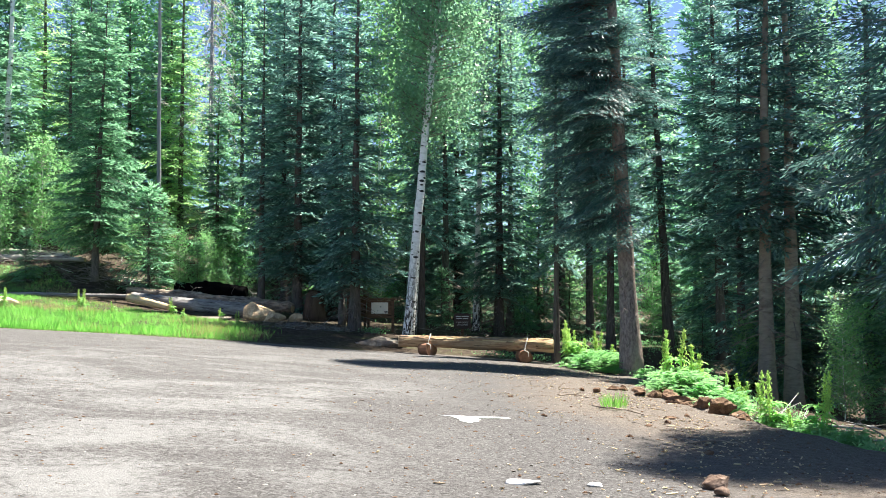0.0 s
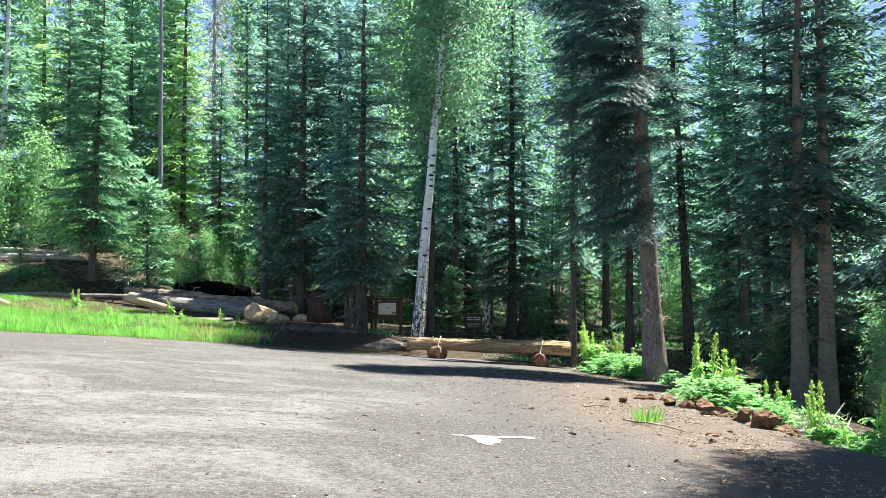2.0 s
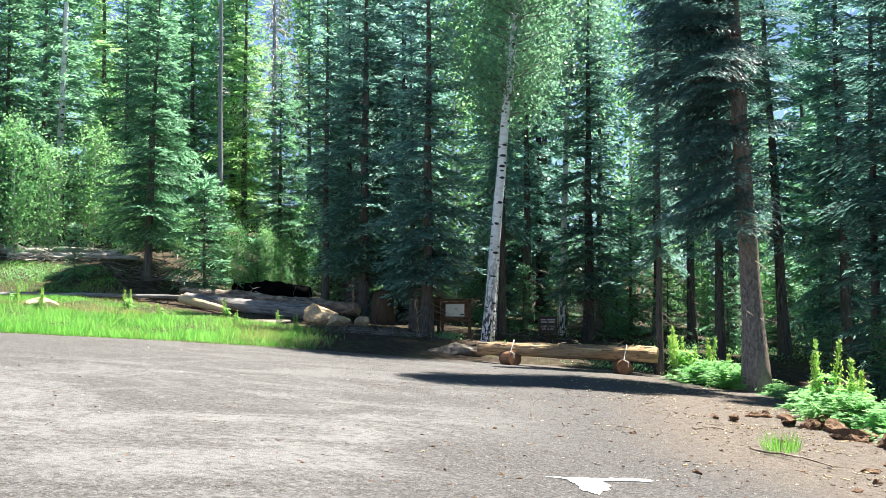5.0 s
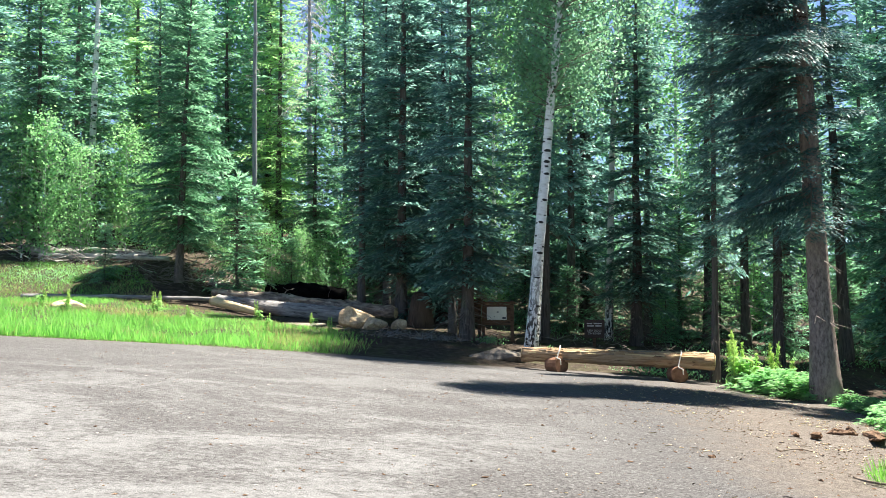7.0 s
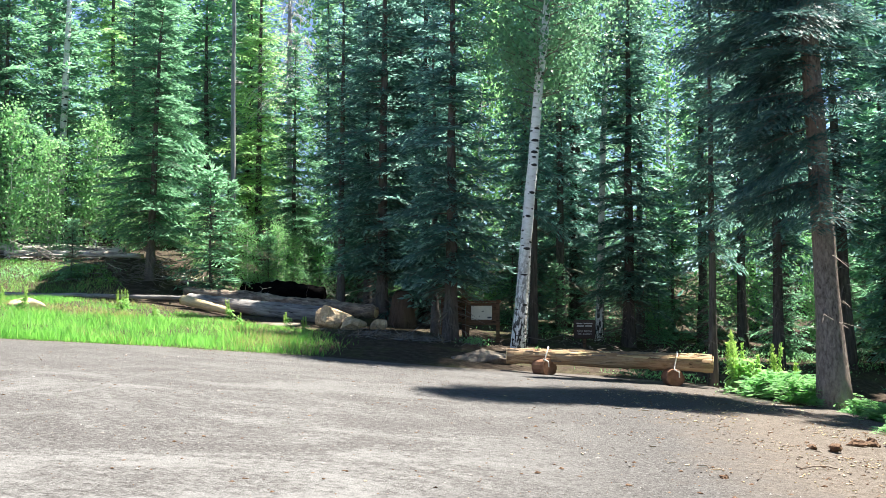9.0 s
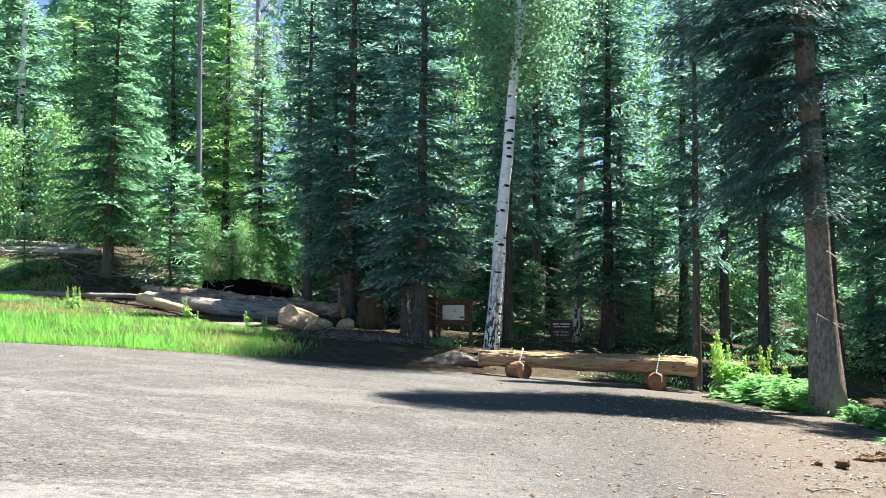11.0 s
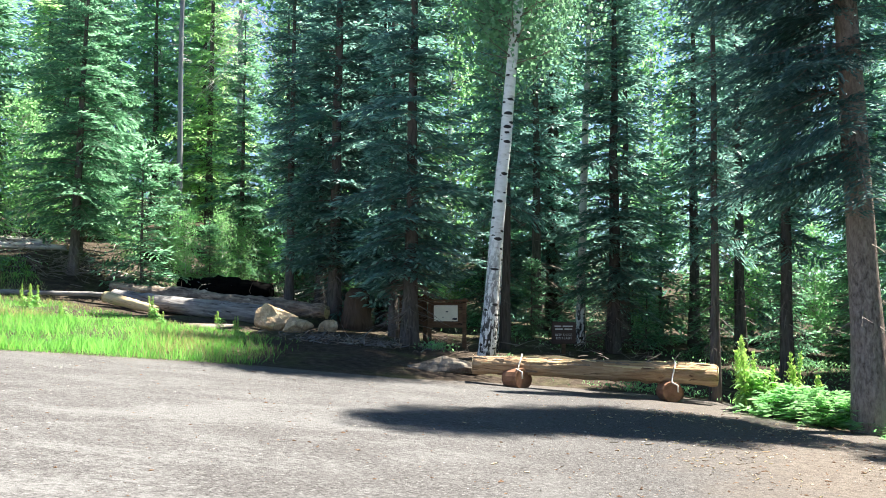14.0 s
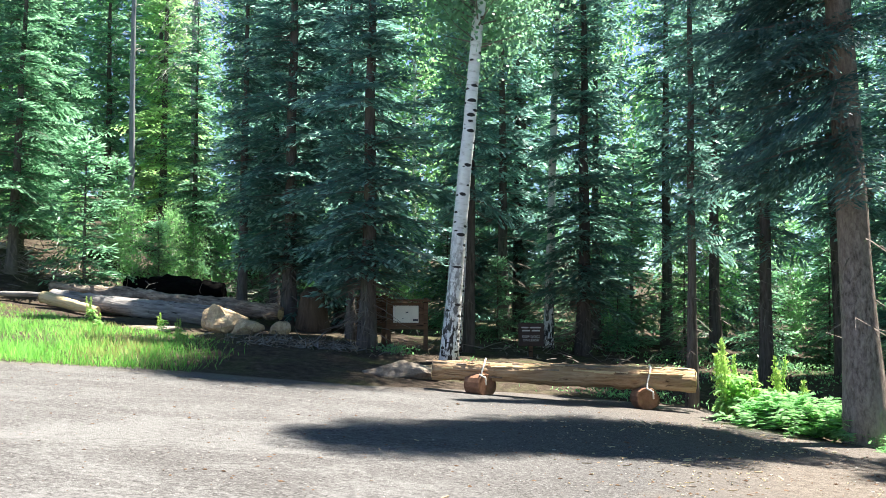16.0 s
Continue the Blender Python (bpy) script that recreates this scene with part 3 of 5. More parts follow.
def aspen_tree(name, label, H, clear, R, seed, base_r, leaves=9000, size=0.05, leaf=None, bend_top=0.0, clumps=150):
    """An aspen: slim white trunk, rising limbs, and a loose crown of small round leaves."""
    rng = np.random.RandomState(seed)
    tree = empty(name)
    tagged(tree, label, "tree", "forest trees")
    zs = np.linspace(-0.25, H, 26)
    u = np.clip(zs / H, 0, 1)
    sway = np.cumsum(rng.randn(26, 2) * 0.014, axis=0)
    sway[:, 0] += bend_top * u * u
    radii = base_r * (1 - 0.93 * u ** 1.1)
    radii[:3] *= (1.35, 1.15, 1.04)
    v, f = tube(np.column_stack([sway, zs]), radii, 14, 0.02, seed)
    mesh_object("trunk", v, f, BARK_ASPEN, tree, smooth_faces=True)
    crown = Batch()
    per = max(8, leaves // clumps)
    for c in range(clumps):
        h = clear + (H - clear) * (rng.rand() ** 0.9)
        t = (h - clear) / (H - clear)
        reach = R * math.sqrt(max(0.04, math.sin(math.pi * min(1, 0.16 + 0.8 * t)))) * (0.35 + 0.65 * rng.rand())
        a = rng.rand() * 6.283
        i = min(25, int(h / H * 25))
        root = np.array((sway[i][0], sway[i][1], h - 0.25 * reach))
        tip = root + np.array((math.cos(a) * reach, math.sin(a) * reach, reach * (0.35 + 0.3 * rng.rand())))
        knee = (root + tip) / 2 + np.array((0, 0, -0.08 * reach))
        bv, bf = tube([root, knee, tip], [0.01 + 0.008 * reach, 0.009, 0.003], 3, 0, 0, False)
        crown.add(bv, bf, 1)
        s = rng.rand(per)[:, None] * 0.75 + 0.3
        pos = root + (tip - root) * s + rng.randn(per, 3) * (0.2 + 0.09 * reach)
        d = unit(rng.randn(per, 3) + np.array((0, 0, -0.5)))
        side = unit(np.cross(d, rng.randn(per, 3)))
        ln = size * (1.5 + 0.8 * rng.rand(per))
        crown.cards(pos, d * ln[:, None], side * (ln * 0.46)[:, None])
    crown.make("crown", [leaf or ASPEN_LEAF, TWIG_PALE if base_r < 0.12 else TWIG], tree)
    return tree


def dead_tree(name, label, H, seed, base_r, limbs, limb_len, mat, droop=0.6, low=0.3):
    rng = np.random.RandomState(seed)
    tree = empty(name)
    tagged(tree, label, "dead tree", "forest trees")
    zs = np.linspace(-0.25, H, 18)
    sway = np.cumsum(rng.randn(18, 2) * 0.015, axis=0)
    v, f = tube(np.column_stack([sway, zs]), base_r * (1 - np.clip(zs / H, 0, 1)) ** 0.8 + 0.02, 10, 0.04, seed)
    mesh_object("trunk", v, f, mat, tree, smooth_faces=True)
    twigs = Batch()
    for k in range(limbs):
        h, a = H * (low + (0.96 - low) * rng.rand()), rng.rand() * 6.283
        L = limb_len * (0.5 + rng.rand()) * (1.2 - h / H)
        p = np.array((sway[10][0], sway[10][1], h))
        out = np.array((math.cos(a), math.sin(a), 0.25 - 0.2 * rng.rand()))
        pts = [p + out * L * s + np.array((0, 0, -droop * L * s * s)) + rng.randn(3) * 0.04 * L * s for s in np.linspace(0, 1, 5)]
        bv, bf = tube(pts, np.linspace(0.02, 0.006, 5), 4, 0, 0, False)
        twigs.add(bv, bf)
        for j in range(5):
            q = pts[1 + j % 4]
            bv, bf = tube([q, q + np.array((rng.randn() * 0.25, rng.randn() * 0.25, -0.15 - 0.3 * rng.rand())) * min(1, L)], [0.008, 0.003], 3, 0, 0, False)
            twigs.add(bv, bf)
    twigs.make("crown", TWIG_PALE, tree)
    return tree


PLACED = set()


def plant(src, x, y, s=1.0, turn=0.0, lean=(0.0, 0.0), label="", sink=0.05, stretch=1.0):
    """Set a tree (the pattern itself first, copies after) on the ground. lean: degrees towards +x and +y."""
    m = pose(x, y, height(x, y) - sink, -lean[1], lean[0], 0) @ pose(0, 0, 0, 0, 0, turn) @ Matrix.Diagonal((s, s, s * stretch, 1))
    if src.name in PLACED:
        ob = copy_thing(src, m)
        ob.matrix_basis = m
    else:
        PLACED.add(src.name)
        src.matrix_basis = m
        ob = src
    if label:
        ob["label"] = label
    return ob


# patterns
BLUE = "tall blue-green fir with drooping sprays on the forest edge"
big_fir = fir_tree("fir_tree", "large old fir, bare reddish trunk, dark one-sided crown", 19.5, 4.3, 2.75, FIR_BLUE_SHADED, BARK_BIG, 11, 0.265, 0.36, 10, 0.11, 0.017, 0.05, 10, 0.6, 1.0, 0.1, 0.3, 1.1)
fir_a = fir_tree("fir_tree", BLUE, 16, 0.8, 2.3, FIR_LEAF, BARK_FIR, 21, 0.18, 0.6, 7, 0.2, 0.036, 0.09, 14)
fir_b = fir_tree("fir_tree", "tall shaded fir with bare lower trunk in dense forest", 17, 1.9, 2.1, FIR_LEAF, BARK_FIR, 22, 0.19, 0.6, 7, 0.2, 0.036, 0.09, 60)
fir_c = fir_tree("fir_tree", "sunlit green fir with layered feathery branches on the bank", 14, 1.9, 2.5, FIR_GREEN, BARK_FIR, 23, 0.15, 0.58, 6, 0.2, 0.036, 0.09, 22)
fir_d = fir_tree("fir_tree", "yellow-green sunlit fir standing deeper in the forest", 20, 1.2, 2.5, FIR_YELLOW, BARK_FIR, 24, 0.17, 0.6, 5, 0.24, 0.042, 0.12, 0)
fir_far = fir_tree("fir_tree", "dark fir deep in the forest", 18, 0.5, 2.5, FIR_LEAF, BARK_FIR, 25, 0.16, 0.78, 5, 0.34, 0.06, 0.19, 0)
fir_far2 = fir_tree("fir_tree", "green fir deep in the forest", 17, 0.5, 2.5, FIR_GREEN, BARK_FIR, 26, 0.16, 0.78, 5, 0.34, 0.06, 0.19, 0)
fir_dark = fir_tree("fir_tree", "blue-green fir, dense boughs coloured as if shaded, below the dirt bank", 16, 3.0, 2.8, FIR_BLUE_SHADED, BARK_FIR, 36, 0.18, 0.48, 7, 0.1, 0.015, 0.068, 14)
fir_pale = fir_tree("fir_tree", "tall fir with smooth pale bare trunk beside the dirt bank", 14, 4.0, 2.0, FIR_BLUE_SHADED, BARK_PALE, 27, 0.175, 0.55, 5, 0.18, 0.03, 0.085, 26, 0.2)
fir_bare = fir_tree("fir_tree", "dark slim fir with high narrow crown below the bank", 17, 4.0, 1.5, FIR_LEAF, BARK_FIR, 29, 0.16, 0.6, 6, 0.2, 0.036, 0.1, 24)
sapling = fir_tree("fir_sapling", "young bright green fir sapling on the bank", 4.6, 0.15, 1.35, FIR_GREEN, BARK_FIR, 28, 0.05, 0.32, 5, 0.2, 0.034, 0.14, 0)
aspen = aspen_tree("aspen_tree", "leaning white aspen with black knots behind the log barrier", 19, 7.0, 2.9, 31, 0.18, 27000, 0.056, None, 0.4, 300)
aspen_b = aspen_tree("aspen_tree", "slender grey-white aspen among dark firs", 20, 7.0, 2.4, 32, 0.13, 8000, 0.055)
aspen_far = aspen_tree("aspen_tree", "tall sunlit bright green aspen behind the firs", 21, 3.0, 3.2, 33, 0.13, 4600, 0.105, SHRUB_LEAF, 0.3, 170)
young_aspen = aspen_tree("young_aspen", "young bright green aspen sapling at the forest edge", 5.0, 0.4, 1.05, 34, 0.03, 3400, 0.048, SHRUB_LEAF, 0.1, 90)
snag = dead_tree("dead_tree", "bare grey dead pole trunk among living firs", 22, 41, 0.14, 22, 0.6, BARK_DEAD, 0.2)
ghost = dead_tree("dead_tree", "dead fir with bleached drooping branches", 18.5, 42, 0.15, 170, 2.2, BARK_DEAD, 0.85, 0.45)

# trees along the dirt bank
plant(big_fir, 5.3, 28.2, 1.0, 0, (-2.6, 0))
plant(fir_pale, 8.8, 27.75, 1.15, 40, (0.3, 0))
plant(fir_pale, 9.7, 28.25, 1.2, 200, (0.2, 0), "tall fir with reddish-brown bare trunk beside its pale twin")
plant(fir_bare, 10.4, 38.25, 1.1, 30, (-1.0, 0), "slim dark fir with a bare trunk behind the weeds")
plant(fir_bare, 8.6, 38.8, 1.1, 80, (-2.5, 0))
plant(fir_dark, 8.1, 14.2, 1.2, 10, (0, 0), "fir with low shade-coloured boughs reaching over the dirt bank")
plant(fir_c, 12.6, 27.2, 0.8, 230, (0, 0), "sunlit fir with ragged boughs below the bank")
# added fir, mostly out of view, that blocks the sun from the near one
plant(fir_dark, 9.9, 16.1, 1.28, 250)
plant(fir_bare, 11.0, 19.6, 1.0, 130)
plant(fir_bare, 10.2, 35.0, 0.95, 12)
plant(fir_a, 11.2, 32.2, 1.0, 160)
plant(fir_b, 12.8, 30.4, 1.05, 260)
plant(fir_a, 10.9, 34.4, 0.95, 77)
plant(fir_c, 14.8, 31.0, 0.9, 20, (0, 0), "sunlit fir with ragged boughs below the bank")
for k, (x, y, s) in enumerate(((11.6, 25.5, 0.7), (10.4, 30.5, 0.7), (12.2, 33.5, 0.9), (8.4, 33.0, 0.5))):
    plant(sapling, x, y, s, 61 * k, label="young sunlit fir below the dirt bank")
for k, (x, y, s) in enumerate(((10.0, 25.5, 0.55), (11.9, 29.0, 0.7), (9.6, 32.4, 0.5))):
    plant(young_aspen, x, y, s, 83 * k, label="leafy young aspen below the dirt bank")
plant(fir_far2, 16.5, 20.0, 1.0, 200)
plant(fir_far2, 17.5, 26.0, 1.0, 100)
plant(fir_far, 16.0, 15.0, 1.0, 100)

# trees round the log barrier
plant(aspen, -1.06, 35.0, 1.0, 0, (4.8, 0))
plant(aspen_b, -0.98, 37.0, 0.9, 10, (2.9, 0), "slimmer aspen stem rising close behind the leaning white aspen")
plant(fir_bare, -0.72, 38.0, 0.75, 30, (0.6, 0), "slim dark fir trunk standing behind the leaning aspen", 0.05, 1.3)
plant(aspen_b, 1.4, 41.0, 1.0, 120, (2.4, 0))
plant(fir_b, 2.25, 40.0, 0.9, 50)
plant(sapling, 4.3, 45.6, 1.4, 210)
plant(fir_bare, 2.9, 43.4, 0.9, 10)
plant(fir_b, 0.75, 46.5, 1.0, 200)
plant(fir_bare, 6.0, 41.4, 0.95, 100)
plant(fir_bare, 0.2, 44.0, 1.0, 140)
plant(fir_bare, 3.77, 33.2, 0.62, 10, (0, 0), "slim dark fir beside the end of the log barrier", 0.05, 1.4)
plant(fir_bare, 5.2, 44.5, 1.0, 300)
plant(fir_bare, 6.0, 36.2, 0.9, 75)
plant(fir_bare, 8.2, 45.0, 1.05, 165)
plant(fir_a, 11.0, 40.0, 1.0, 115)
plant(fir_a, 8.0, 50.0, 1.05, 135)
plant(fir_far, 13.5, 43.0, 1.0, 10)
plant(fir_far2, 11.9, 46.0, 0.95, 55)
plant(fir_far2, 12.6, 51.0, 1.0, 155)
plant(fir_far, 15.0, 57.0, 1.1, 255)

# the dark stand in the middle
plant(fir_b, -5.7, 40.6, 1.0, 15, (0, 0))
plant(fir_b, -3.05, 36.6, 0.95, 85, (0.2, 0))
plant(fir_bare, -3.66, 38.4, 0.7, 185, (0, 0), "thin fir trunk with flaking pale bark")
plant(fir_bare, -6.6, 43.0, 0.85, 250)
plant(fir_bare, -7.45, 42.4, 0.85, 320)
plant(fir_b, -7.0, 46.0, 0.95, 30)
plant(fir_a, -4.4, 41.5, 1.05, 60)
plant(fir_a, -1.2, 47.0, 1.0, 110)

# the sunlit left
plant(fir_c, -14.35, 42.3, 0.92, 25, (2.0, 0))
plant(fir_c, -15.1, 44.4, 0.64, 125, (0, 0))
plant(fir_c, -22.6, 47.0, 1.05, 215)
plant(fir_c, -19.2, 55.0, 1.15, 45)
plant(fir_c, -10.6, 48.0, 0.8, 300)
plant(fir_far, -6.6, 51.5, 1.0, 220)
plant(aspen_far, -2.4, 60.0, 1.0, 120)
plant(aspen_far, -3.5, 55.5, 0.95, 200)
plant(fir_far2, -5.2, 62.0, 1.1, 50)
plant(fir_far2, -21.5, 50.0, 1.0, 15)
plant(sapling, -12.0, 42.0, 1.05, 0)
plant(sapling, -10.6, 44.3, 0.6, 100)
plant(sapling, -17.0, 41.8, 0.5, 200)
plant(young_aspen, -21.3, 45.4, 1.2, 0)
plant(young_aspen, -19.7, 45.3, 0.95, 40)
plant(young_aspen, -18.3, 46.4, 1.1, 200)
plant(young_aspen, -22.8, 46.2, 1.3, 120)
plant(young_aspen, -17.2, 46.8, 0.7, 300)
plant(young_aspen, -11.2, 43.6, 0.6, 220)
plant(young_aspen, -10.4, 45.0, 0.62, 150)
plant(young_aspen, -13.3, 44.2, 0.5, 260)
plant(young_aspen, -16.6, 45.6, 0.9, 75)
plant(young_aspen, -12.6, 46.2, 0.6, 20)
plant(young_aspen, -10.2, 46.8, 0.55, 90)
plant(sapling, -13.2, 47.5, 0.8, 140)
plant(sapling, -11.3, 50.0, 0.9, 240)
plant(sapling, -9.0, 50.0, 0.8, 30)
plant(sapling, -15.8, 49.0, 0.9, 330)
for k, (x, y, s) in enumerate(((-6.4, 48.0, 1.0), (-4.2, 47.2, 0.9), (-2.6, 46.4, 0.7), (3.8, 47.4, 1.0), (5.6, 46.0, 0.8), (7.4, 47.8, 1.0), (9.6, 46.6, 0.9), (-9.6, 48.4, 0.9))):
    plant(young_aspen, x, y, s, 53 * k, label="sunlit leafy young aspen in a gap between firs")
for k, (src, x, y) in enumerate(((fir_far2, -9.0, 54.5), (fir_far, -7.2, 58.0), (fir_far, -9.6, 58.5), (fir_far2, -9.2, 62.5), (fir_far, -12.8, 64.0))):
    plant(src, x, y, 1.0, 40 * k)
plant(snag, -15.24, 54.4, 0.9, 0)
plant(ghost, -11.75, 51.5, 1.0, 0)
plant(fir_far2, -19.6, 62.8, 1.1, 70)
plant(fir_far2, -18.4, 67.0, 1.2, 170)
aspen_pole = aspen_tree("aspen_tree", "tall bare-stemmed white aspen on the slope", 22, 15.5, 2.4, 35, 0.16, 5000, 0.06)
plant(aspen_pole, -21.3, 49.4, 1.08, 10, (1.2, 0))
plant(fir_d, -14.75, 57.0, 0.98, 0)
plant(fir_c, -18.6, 50.5, 0.95, 160)
plant(fir_far2, -17.2, 63.5, 1.1, 260)
plant(aspen_far, -20.5, 66.0, 1.0, 40)
plant(aspen_far, -14.0, 67.0, 1.05, 140)
plant(fir_far, -19.3, 70.0, 1.1, 10)
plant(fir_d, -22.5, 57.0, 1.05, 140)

# the woods behind
rng = np.random.RandomState(5)
taken = [(-15.2, 54.4), (-11.8, 51.5), (-14.8, 57.0), (-22.5, 57)]
far_kinds = [fir_far, fir_far2, aspen_far, fir_far, fir_d, fir_far2, aspen_far]
count = 0
for k in range(900):
    y = 53 + 20 * rng.rand()
    x = (rng.rand() * 2 - 1) * (8 + y * 0.5)
    gap = 2.6
    if any((x - a) ** 2 + (y - b) ** 2 < gap * gap for a, b in taken) or count >= 26:
        continue
    if (y < 66 and -0.315 < x / y < -0.22) or 0.1 < x / y < 0.128 or 0.22 < x / y < 0.255:
        continue
    taken.append((x, y))
    count += 1
    kind = far_kinds[rng.randint(len(far_kinds))]
    if x > 3 and kind is fir_d:
        kind = aspen_far
    plant(kind, x, y, 0.85 + 0.35 * rng.rand(), rng.rand() * 360)
# unseen firs added on both flanks and behind the walk, for the light
for x, y, s in ((22, 8, 1.1), (18, 0, 1), (24, 26, 1.1), (20, 34, 1), (-34, 30, 1), (-30, 40, 1.05), (-38, 12, 1), (-33, -8, 1.1), (-14, -24, 1), (4, -26, 1.1), (19, -16, 1), (-27, 46, 1)):
    plant(fir_far, x, y, s, rng.rand() * 360)
# undergrowth between the trunks
for k in range(400):
    y = 37.5 + 26 * rng.rand() ** 1.2
    x = (rng.rand() * 2 - 1) * (4 + y * 0.42)
    if any((x - a) ** 2 + (y - b) ** 2 < 2.2 for a, b in taken) or (-13 < x < 1.5 and y < 43) or (x < -8 and y < 44):
        continue
    taken.append((x, y))
    if len(taken) > 46:
        break
    plant(young_aspen, x, y, 0.3 + 0.4 * rng.rand(), rng.rand() * 360, label="low green undergrowth sapling in forest shade")


# directions in which the sky shows low between the crowns
GAPS = ((0.102, 0.126), (0.222, 0.255), (-0.28, -0.245))


def far_woods():
    """The woods beyond, too deep to tell tree from tree."""
    r = np.random.RandomState(77)
    b = Batch()
    for k in range(190):
        y = 64 + 50 * r.rand()
        x = (r.rand() * 2 - 1) * (12 + y * 0.6)
        z, H, R = height(x, y), 15 + 8 * r.rand(), 2.4 + 1.0 * r.rand()
        leafy = r.rand() < 0.3
        if any(a < x / y < b for a, b in GAPS):
            H = 12 + 3 * r.rand()
        n = 600 if leafy else 650
        u = r.rand(n) ** 0.8
        rad = R * (np.sqrt(np.maximum(0.05, np.sin(np.pi * (0.1 + 0.85 * u)))) if leafy else 1.05 - u) * (0.45 + 0.6 * r.rand(n))
        a = r.rand(n) * 6.283
        pos = np.column_stack([x + np.cos(a) * rad, y + np.sin(a) * rad, z + 0.2 + H * u])
        d = unit(np.column_stack([np.cos(a), np.sin(a), r.randn(n) * 0.25 - 0.4]) + r.randn(n, 3) * (0.8 if leafy else 0.3))
        s = unit(np.cross(d, r.randn(n, 3) * 0.6 + np.array((0, 0, 1.0))))
        ln = (0.26 if leafy else 0.75) * (0.6 + 0.7 * r.rand(n))
        b.cards(pos, d * ln[:, None], s * (ln * (0.42 if leafy else 0.16))[:, None], 2 if leafy else int(r.rand() < 0.5))
    tagged(b.make("far_woods", [FIR_LEAF, FIR_GREEN, SHRUB_LEAF]), "dense mixed fir and aspen woods in the distance", "woods", kind="stuff")


far_woods()
# young firs in the shade behind the barrier
for k, (x, y, s) in enumerate(((1.7, 44.6, 0.8), (3.3, 45.0, 0.75), (0.0, 42.4, 0.55), (3.4, 42.0, 0.5), (5.2, 41.5, 0.7), (7.2, 41.0, 0.75), (3.4, 49.0, 0.9), (9.6, 43.0, 0.8), (-1.6, 45.5, 0.8), (-17.4, 50.5, 0.9))):
    plant(sapling, x, y, s, 70 * k, label="young fir growing in the forest shade")


# ---- things on the ground ----
def spot(x, y, dz=0.0):
    return (x, y, height(x, y) + dz)


def rock(name, label, x, y, size, seed, mat, sink=0.25, turn=0.0, category="rock", group="", rough=1.0, shear=0.0, facets=0):
    """A weathered stone: a cut and roughened block of irregular outline."""
    rng = np.random.RandomState(seed)
    bm = bmesh.new()
    bmesh.ops.create_icosphere(bm, subdivisions=4 if facets else 3, radius=1.0)
    planes = [(unit(rng.randn(3)), 0.55 + 0.3 * rng.rand()) for _ in range(9)] + [(unit(rng.randn(3) + np.array((0, -0.4, 0.5))), 0.42 + 0.22 * rng.rand()) for _ in range(facets)]
    for v in bm.verts:
        p = np.array(v.co)
        for nrm, dist in planes:
            over = p @ nrm - dist
            if over > 0:
                p = p - nrm * over * 0.98
        p = p * (1 + rough * (0.1 * noise.noise(Vector(p * 2.1) + Vector((seed, 0, 0))) + 0.05 * noise.noise(Vector(p * 6) + Vector((0, seed, 0)))))
        v.co = (p[0] * size[0], p[1] * size[1], p[2] * size[2] * (1 - shear * (p[0] + 0.15)))
    ob = part(name, bm, mat, None, "", not facets)
    ob.matrix_basis = pose(*spot(x, y, size[2] * (1 - 2 * sink)), 0, 0, turn)
    return tagged(ob, label, category, group)


def log_mesh(name, p, q, r0, r1, mat, seed, bow=0.0, wobble=0.03, sides=18, rings=26, parent=None, ends=None):
    """A log from p to q, with its own x along the grain; sawn ends are parts."""
    p, q = Vector(p), Vector(q)
    length = (q - p).length
    xs = np.linspace(0, length, rings)
    u = xs / length
    rng = np.random.RandomState(seed)
    path = np.column_stack([xs, bow * np.sin(u * math.pi) + 0.01 * rng.randn(rings), 0.3 * bow * np.sin(u * math.pi) + 0.008 * rng.randn(rings)])
    radii = (r0 + (r1 - r0) * u) * (1 + wobble * 0.5 * rng.randn(rings))
    v, f = tube(path, radii, sides, wobble, seed, True)
    ob = mesh_object(name, v, f, mat, parent, smooth_faces=True)
    ob.data.polygons[len(f) - 1].use_smooth = ob.data.polygons[len(f) - 2].use_smooth = False
    ob.matrix_basis = Matrix.Translation(p) @ (q - p).to_track_quat("X", "Z").to_matrix().to_4x4()
    if ends:
        for k, (i, r, sgn) in enumerate(((0, radii[0], -1), (rings - 1, radii[-1], 1))):
            bm = bmesh.new()
            bmesh.ops.create_cone(bm, cap_ends=True, segments=sides, radius1=r * 0.93, radius2=r * 0.9, depth=0.012)
            bmesh.ops.rotate(bm, verts=bm.verts, matrix=Matrix.Rotation(radians(90 * sgn), 3, "Y"))
            bmesh.ops.translate(bm, verts=bm.verts, vec=(path[i][0] + sgn * 0.005, path[i][1], path[i][2]))
            part("sawn_end", bm, ends, ob, "pale sawn end grain")
    return ob


